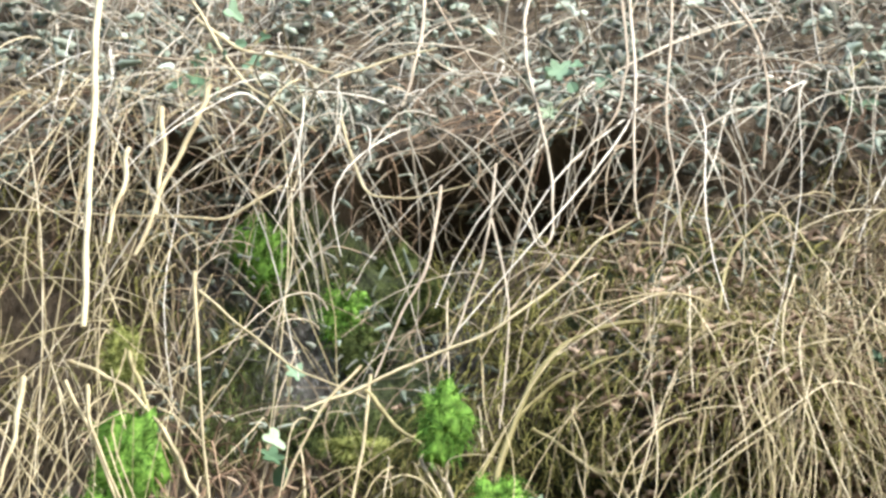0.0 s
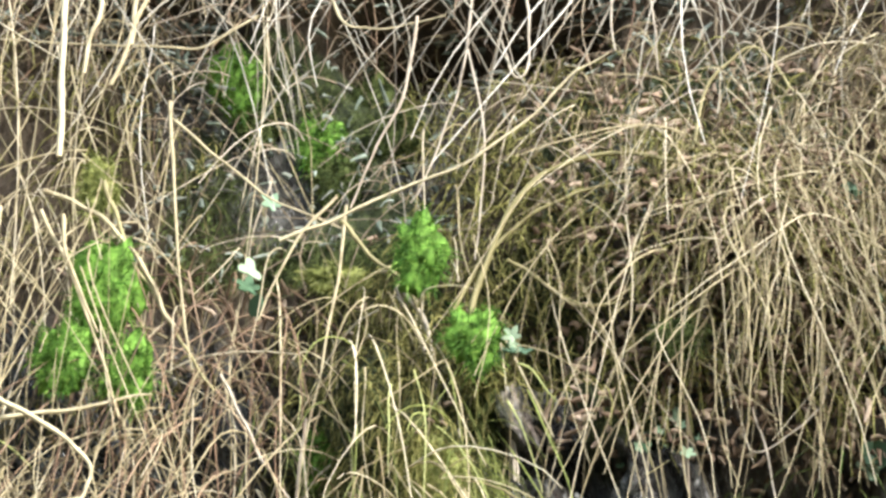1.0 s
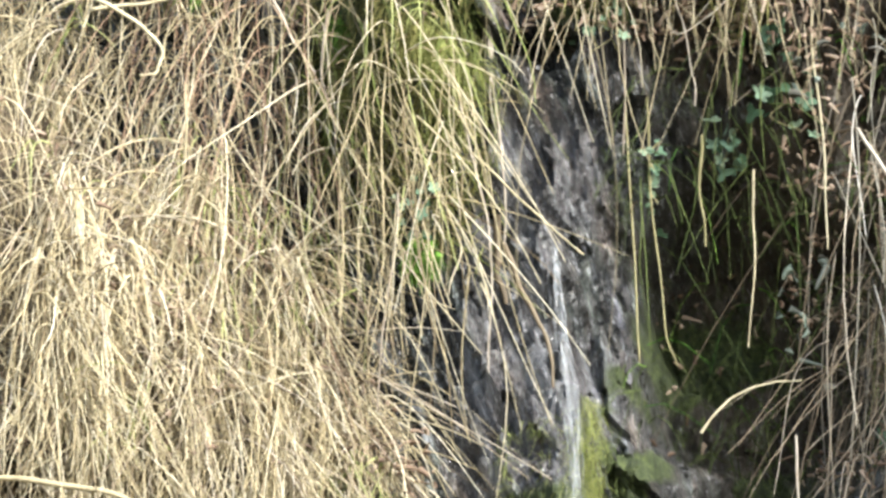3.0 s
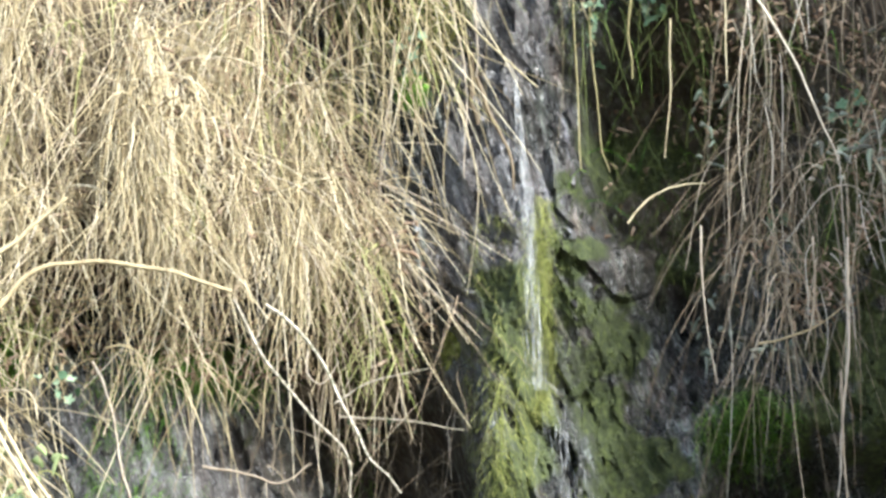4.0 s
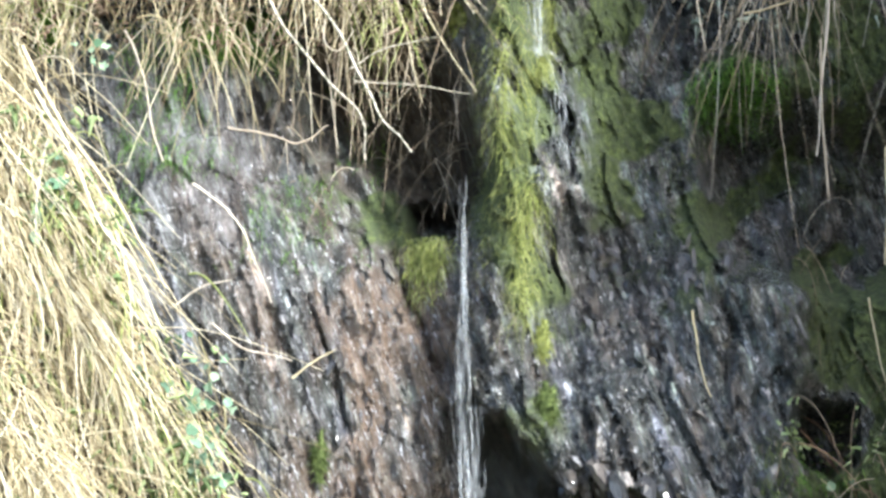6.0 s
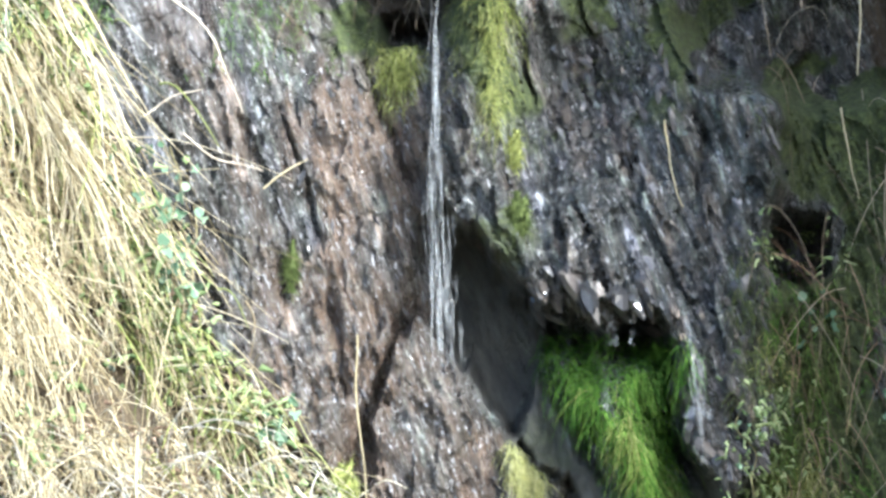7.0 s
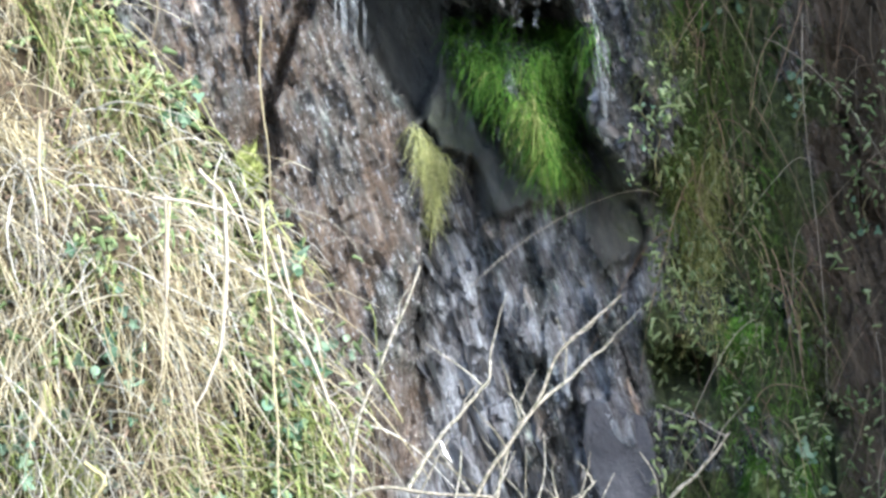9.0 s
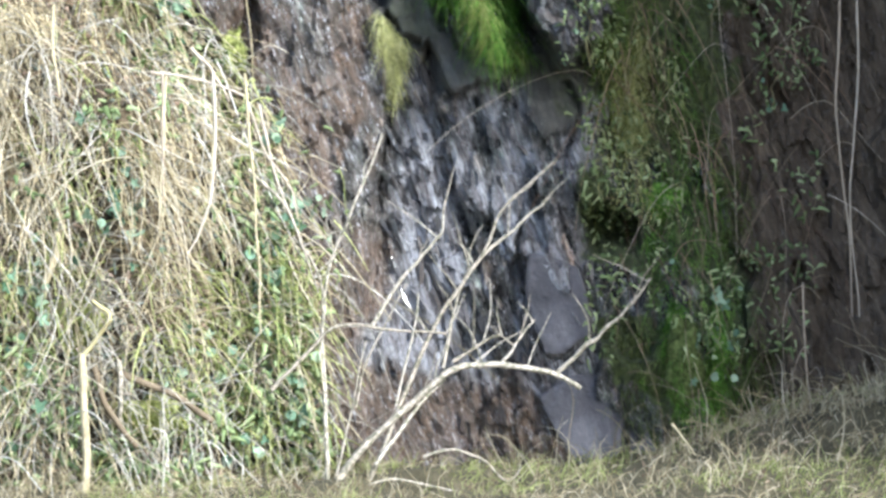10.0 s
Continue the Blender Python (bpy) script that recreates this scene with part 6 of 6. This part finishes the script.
def ivy(cx, cz, rx, rz, n, label, out=0.06, scale=1.0):
    y = float(front_y(np.array([cx]), np.array([cz]))[0]) - out
    thing = tagged(new("ivy"), label, "ivy")
    thing.location = (cx, y, cz)
    pts = [(RNG.uniform(-1, 1) * rx * 0.6, 0.02, rz * (1 - 2 * k / 4)) for k in range(5)]
    stem(pts, 0.0022, STEM_OLIVE, "", "trail", parent=thing)
    for k in range(n):
        px, pz = RNG.normal(0, 0.5) * rx, RNG.normal(0, 0.5) * rz
        sy_ = float(front_y(np.array([cx + px]), np.array([cz + pz]))[0]) - y - RNG.uniform(0.1, 0.26) * (1.0 if cx < -0.3 else 0.4)
        lf = new("leaf", LEAVES[RNG.randint(3)])
        lf.parent = thing
        lf.matrix_local = pose(px, sy_, pz, RNG.normal(-25, 25), RNG.normal(0, 70), RNG.normal(0, 35)) @ Matrix.Diagonal((*(3 * [1.35 * scale * RNG.uniform(0.6, 1.25)]), 1))
    return thing


ivy(-0.618, 0.648, 0.061, 0.265, 30, "grey-green ivy leaves among dry grass", 0.06, 1.0)
ivy(-0.492, 0.353, 0.061, 0.163, 16, "grey-green ivy leaves among dry grass", 0.06, 1.0)
ivy(-1.067, 0.974, 0.122, 0.163, 14, "grey-green ivy leaves among dry grass", 0.06, 1.0)
ivy(-1.436, 0.683, 0.122, 0.184, 26, "grey-green ivy leaves among dry grass", 0.06, 1.0)
ivy(-1.418, 0.33, 0.122, 0.245, 26, "grey-green ivy leaves among dry grass", 0.06, 1.0)
ivy(-0.856, 0.44, 0.204, 0.163, 18, "grey-green ivy leaves among dry grass", 0.06, 1.0)
ivy(-0.612, 0.113, 0.163, 0.143, 14, "grey-green ivy leaves among dry grass", 0.06, 1.0)
ivy(-0.522, 0.935, 0.127, 0.109, 18, "grey-green ivy leaves among dry grass", 0.06, 1.0)
ivy(-1.092, 0.952, 0.181, 0.145, 14, "grey-green ivy leaves among dry grass", 0.06, 1.0)
ivy(-0.931, 1.657, 0.072, 0.109, 10, "grey-green ivy leaves among dry grass", 0.06, 1.0)
ivy(-1.219, 2.221, 0.053, 0.178, 20, "grey-green ivy leaves among dry grass", 0.06, 1.0)
ivy(-0.974, 1.694, 0.053, 0.053, 7, "grey-green ivy leaves among dry grass", 0.06, 1.0)
ivy(-1.629, 1.34, 0.071, 0.178, 12, "grey-green ivy leaves among dry grass", 0.06, 1.0)
ivy(-1.063, 1.154, 0.107, 0.125, 8, "grey-green ivy leaves among dry grass", 0.06, 1.0)
ivy(-0.593, 1.267, 0.044, 0.08, 7, "grey-green ivy leaves among dry grass", 0.06, 1.0)
ivy(-1.282, 2.344, 0.063, 0.233, 26, "grey-green ivy leaves among dry grass", 0.06, 1.0)
ivy(-1.736, 2.969, 0.054, 0.143, 12, "grey-green ivy leaves among dry grass", 0.06, 1.0)
ivy(-1.541, 2.508, 0.107, 0.107, 10, "grey-green ivy leaves among dry grass", 0.06, 1.0)
ivy(-1.743, 2.893, 0.063, 0.181, 16, "grey-green ivy leaves among dry grass", 0.06, 1.0)
ivy(-1.742, 2.733, 0.063, 0.109, 8, "grey-green ivy leaves among dry grass", 0.06, 1.0)
ivy(-0.06, 4.601, 0.037, 0.075, 16, "green ivy trailing on shaded rock", 0.1, 0.7)
ivy(0.128, 4.697, 0.05, 0.05, 12, "green ivy trailing on shaded rock", 0.1, 1.0)
ivy(-0.604, 4.448, 0.062, 0.081, 16, "small green leaves on mossy rock", 0.08, 0.55)
ivy(0.25, 4.788, 0.088, 0.075, 12, "green ivy trailing on shaded rock", 0.1, 1.0)
ivy(0.708, 4.336, 0.085, 0.137, 14, "green ivy trailing on shaded rock", 0.12, 1.0)
ivy(0.516, 4.062, 0.051, 0.051, 5, "green ivy trailing on shaded rock", 0.12, 1.0)
ivy(-0.733, 3.432, 0.12, 0.051, 12, "tiny green leaves on a dead branch", 0.12, 0.5)
ivy(0.918, 3.875, 0.054, 0.109, 10, "green ivy trailing on shaded rock", 0.12, 1.0)
ivy(-1.583, 3.458, 0.103, 0.068, 10, "grey-green ivy leaves among dry grass", 0.1, 0.8)
ivy(0.487, 1.629, 0.08, 0.16, 9, "green ivy trailing on shaded rock", 0.06, 0.5)
ivy(0.737, 2.054, 0.071, 0.107, 8, "green ivy trailing on shaded rock", 0.06, 0.8)
ivy(0.999, 1.746, 0.054, 0.109, 8, "green ivy trailing on shaded rock", 0.06, 0.7)
ivy(0.998, 0.473, 0.143, 0.245, 16, "green ivy trailing on shaded rock", 0.06, 0.9)
ivy(1.232, 1.328, 0.061, 0.102, 6, "green ivy trailing on shaded rock", 0.06, 0.7)
ivy(-0.923, 5.221, 0.017, 0.033, 3, "grey-green ivy leaves among dry grass", 0.08, 1.2)
ivy(-0.452, 5.062, 0.038, 0.033, 9, "green ivy trailing on shaded rock", 0.08, 0.8)
ivy(0.238, 5.109, 0.044, 0.11, 10, "green ivy trailing on shaded rock", 0.1, 1.0)
ivy(0.222, 4.927, 0.033, 0.033, 5, "green ivy trailing on shaded rock", 0.1, 1.2)
ivy(-0.171, 4.93, 0.088, 0.066, 14, "green ivy trailing on shaded rock", 0.08, 0.6)
ivy(-0.898, 5.413, 0.017, 0.017, 1, "single pale green leaf on a stem", 0.15, 0.9)
ivy(0.194, 6.012, 0.046, 0.057, 4, "grey-green ivy leaves among dry grass", 0.15, 1.1)
ivy(-1.083, 6.047, 0.04, 0.068, 6, "grey-green ivy leaves among dry grass", 0.15, 0.9)
ivy(-1.011, 6.2, 0.057, 0.057, 6, "grey-green ivy leaves among dry grass", 0.15, 0.9)
ivy(-0.376, 5.956, 0.068, 0.046, 8, "grey-green ivy leaves among dry grass", 0.1, 0.9)
ivy(0.194, 5.455, 0.023, 0.091, 5, "grey-green ivy leaves among dry grass", 0.1, 1.0)


def slab(pts, depth, label, name="rock_slab", material=None):
    """A slab with the given outline, its face worn and its arrises rounded."""
    c = Vector([sum(p[k] for p in pts) / len(pts) for k in range(3)])
    bm = bmesh.new()
    vs = [bm.verts.new(Vector(p) - c) for p in pts]
    f = bm.faces.new(vs)
    bm.normal_update()
    if f.normal.y > 0:
        f.normal_flip()
    ext = bmesh.ops.extrude_face_region(bm, geom=[f])
    for v in [g for g in ext["geom"] if isinstance(g, bmesh.types.BMVert)]:
        v.co.y += depth
    bmesh.ops.recalc_face_normals(bm, faces=bm.faces)
    bmesh.ops.bevel(bm, geom=list(bm.edges), offset=0.014, segments=2, affect="EDGES", profile=0.6)
    bmesh.ops.triangulate(bm, faces=bm.faces)
    bmesh.ops.subdivide_edges(bm, edges=bm.edges, cuts=4, use_grid_fill=True)
    for v in bm.verts:
        v.co += 0.009 * noise.noise_vector(v.co * 7 + c) + 0.003 * noise.noise_vector(v.co * 30)
    me = bpy.data.meshes.new(name)
    bm.to_mesh(me)
    bm.free()
    me.materials.append(material or SLAB)
    ob = tagged(new(name, me), label, "rock")
    ob.location = c
    return ob


slab([(0.306, -0.124, 0.792), (0.387, -0.13, 0.783), (0.478, -0.134, 0.742), (0.519, -0.133, 0.631), (0.529, -0.128, 0.508), (0.438, -0.119, 0.436), (0.367, -0.114, 0.426), (0.327, -0.115, 0.528), (0.292, -0.118, 0.67)], 0.2, "smooth grey slate slab at the cliff foot")
slab([(0.347, -0.123, 0.284), (0.459, -0.102, 0.347), (0.566, -0.087, 0.352), (0.613, -0.091, 0.219), (0.613, -0.105, 0.047), (0.459, -0.125, 0.064), (0.408, -0.126, 0.141)], 0.2, "split grey slate slab at the cliff foot")
slab([(0.574, -0.082, 0.345), (0.624, -0.072, 0.279), (0.657, -0.062, 0.175), (0.645, -0.058, 0.072), (0.621, -0.059, 0.048)], 0.18, "narrow grey slate flake beside a slab")
slab([(0.667, -0.035, 0.182), (0.726, -0.071, 0.176), (0.776, -0.096, 0.066), (0.687, -0.042, 0.07)], 0.14, "small grey stone at the cliff foot")


def trickle(pts, width, n, label):
    """Falling water: many short wavering threads along the fall."""
    p = catmull(pts, 8)
    k, m = len(p), 9
    arc = np.linspace(0, 1, k)
    a0 = RNG.uniform(-0.1, 0.95, n)
    ln = RNG.uniform(0.08, 0.4, n)
    s = np.clip(a0[:, None] + ln[:, None] * np.linspace(0, 1, m)[None], 0, 1)
    paths = np.stack([np.interp(s, arc, p[:, c]) for c in range(3)], -1)
    off = RNG.normal(0, width / 1.6, (n, 1)) * (0.5 + 0.6 * s)
    paths[:, :, 0] += off + 0.003 * np.sin(s * 30 * RNG.uniform(0.6, 1.6, (n, 1)) + RNG.uniform(0, 6, (n, 1)))
    paths[:, :, 1] += RNG.normal(0, 0.008, (n, 1))
    r = RNG.uniform(0.0004, 0.0013, (n, 1)) * (0.4 + RNG.rand(n, m)) * np.sin(np.linspace(0.15, 3.0, m))[None]
    me = bpy.data.meshes.new("water_trickle")
    fill(me, *tubes(paths, r, 5))
    me.materials.append(WATER)
    return tagged(new("water_trickle", me), label, "waterfall", kind="structure")


trickle([(-0.292, -0.12, 4.398), (-0.287, -0.133, 4.257), (-0.271, -0.147, 4.134), (-0.254, -0.16, 4.029), (-0.247, -0.173, 3.773), (-0.239, -0.187, 3.603), (-0.224, -0.2, 3.451)], 0.02, 96, "thin white waterfall sliding over mossy rock")
trickle([(-0.241, -0.2, 3.486), (-0.197, -0.215, 3.439), (-0.162, -0.23, 3.339), (-0.154, -0.245, 3.213), (-0.145, -0.26, 3.087)], 0.07, 48, "water spreading over a wet rock ledge")
trickle([(-0.455, -0.3, 3.07), (-0.463, -0.3, 2.912), (-0.463, -0.3, 2.703), (-0.463, -0.3, 2.528), (-0.463, -0.3, 2.389), (-0.448, -0.3, 2.146), (-0.443, -0.3, 1.938)], 0.026, 73, "thin waterfall dropping free from a rock hollow")
trickle([(-0.433, -0.3, 2.354), (-0.428, -0.275, 2.112), (-0.422, -0.25, 1.887)], 0.045, 64, "spray of falling water over dark slate")
trickle([(0.314, -0.45, 1.988), (0.323, -0.44, 1.868), (0.341, -0.43, 1.732), (0.35, -0.42, 1.595)], 0.012, 28, "thin trickle from the dripping ledge")
trickle([(0.296, -0.45, 2.038), (0.33, -0.44, 1.97), (0.347, -0.43, 1.851), (0.364, -0.42, 1.732)], 0.014, 32, "thin trickle from the dripping ledge")
trickle([(0.076, -0.42, 2.065), (0.085, -0.42, 1.954)], 0.014, 12, "drips from the wet ledge")
trickle([(0.136, -0.42, 2.039), (0.141, -0.42, 1.954)], 0.008, 9, "drips from the wet ledge")
trickle([(0.386, -0.34, 1.852), (0.396, -0.32, 1.694), (0.392, -0.3, 1.553)], 0.012, 22, "thin trickle down dark rock")


# ---- loose slate flakes on the rock, parts of the cliff ----
def flake_mesh(seed):
    """A pointed shard of slate: a crooked outline, thick in the middle, thin at its rim."""
    r = random.Random(seed)
    outline = [(-0.5, 0.55), (-0.15, 0.95), (0.3, 0.9), (0.5, 0.4), (0.42, -0.2), (0.12, -1.0), (-0.2, -0.8), (-0.46, -0.1)]
    outline = [(px * r.uniform(0.7, 1.2), pz * r.uniform(0.75, 1.15)) for px, pz in outline]
    bm = bmesh.new()
    rim = [bm.verts.new((px, r.uniform(-0.08, 0.08), pz)) for px, pz in outline]
    front = [bm.verts.new((px * 0.6 + r.uniform(-0.1, 0.1), -0.4 - r.uniform(0, 0.25), pz * 0.62)) for px, pz in outline]
    back = [bm.verts.new((px * 0.8, 0.6, pz * 0.8)) for px, pz in outline]
    k = len(outline)
    for a in range(k):
        c = (a + 1) % k
        bm.faces.new((rim[a], rim[c], front[c], front[a]))
        bm.faces.new((back[a], back[c], rim[c], rim[a]))
    bm.faces.new(front)
    bm.faces.new(back[::-1])
    bmesh.ops.recalc_face_normals(bm, faces=bm.faces)
    me = bpy.data.meshes.new("flake")
    bm.to_mesh(me)
    bm.free()
    me.materials.append(FLAKE)
    return me


FLAKES = [flake_mesh(k) for k in range(9)]


def lay_flakes(n, x0, x1, z0, z1, keep, wide, long, sink):
    for px, py, pz in scatter(n, x0, x1, z0, z1, keep, (0.0, 0.001)):
        ob = new("flake", FLAKES[RNG.randint(9)])
        ob.parent = cliff
        w, h = RNG.uniform(*wide), RNG.uniform(*long)
        ob.matrix_world = pose(px, py + sink, pz, RNG.normal(-8, 14), RNG.normal(-18, 12), RNG.normal(0, 22)) @ Matrix.Diagonal((w, w * 0.8, h, 1))


def rim_z(x):
    return np.interp(x, [-0.55, -0.13, 0.2, 0.28, 0.42, 0.56, 0.62], [2.4, 2.06, 2.03, 1.78, 1.55, 1.6, 1.9])


lay_flakes(95, -0.16, 0.6, 1.5, 2.2, lambda x, z: np.exp(-((z - rim_z(x) - 0.05) / 0.035) ** 2), (0.02, 0.05), (0.03, 0.085), 0.012)
lay_flakes(170, -0.2, 0.6, 1.65, 2.95, lambda x, z: (z > rim_z(x) + 0.05) * (0.1 + 0.9 * clumpy(x, z, 6)), (0.012, 0.036), (0.02, 0.07), 0.012)
lay_flakes(130, -0.24, 0.55, 0.3, 1.5, lambda x, z: (1 - form(x, z, SMOOTH_SLAB, 0.03)) * (1 - form(x, z, LEAN_SLAB, 0.03)) * (0.1 + 0.9 * clumpy(x + 3, z, 6)), (0.012, 0.034), (0.03, 0.12), 0.014)
lay_flakes(70, -0.56, -0.12, 3.6, 4.7, lambda x, z: 0.1 + 0.9 * clumpy(x + 5, z, 6), (0.008, 0.022), (0.012, 0.04), 0.008)
lay_flakes(110, -1.2, -0.5, 1.6, 2.8, lambda x, z: (x > lower_edge(z) + 0.1) * (0.1 + 0.9 * clumpy(x + 7, z, 6)), (0.006, 0.018), (0.02, 0.07), 0.008)
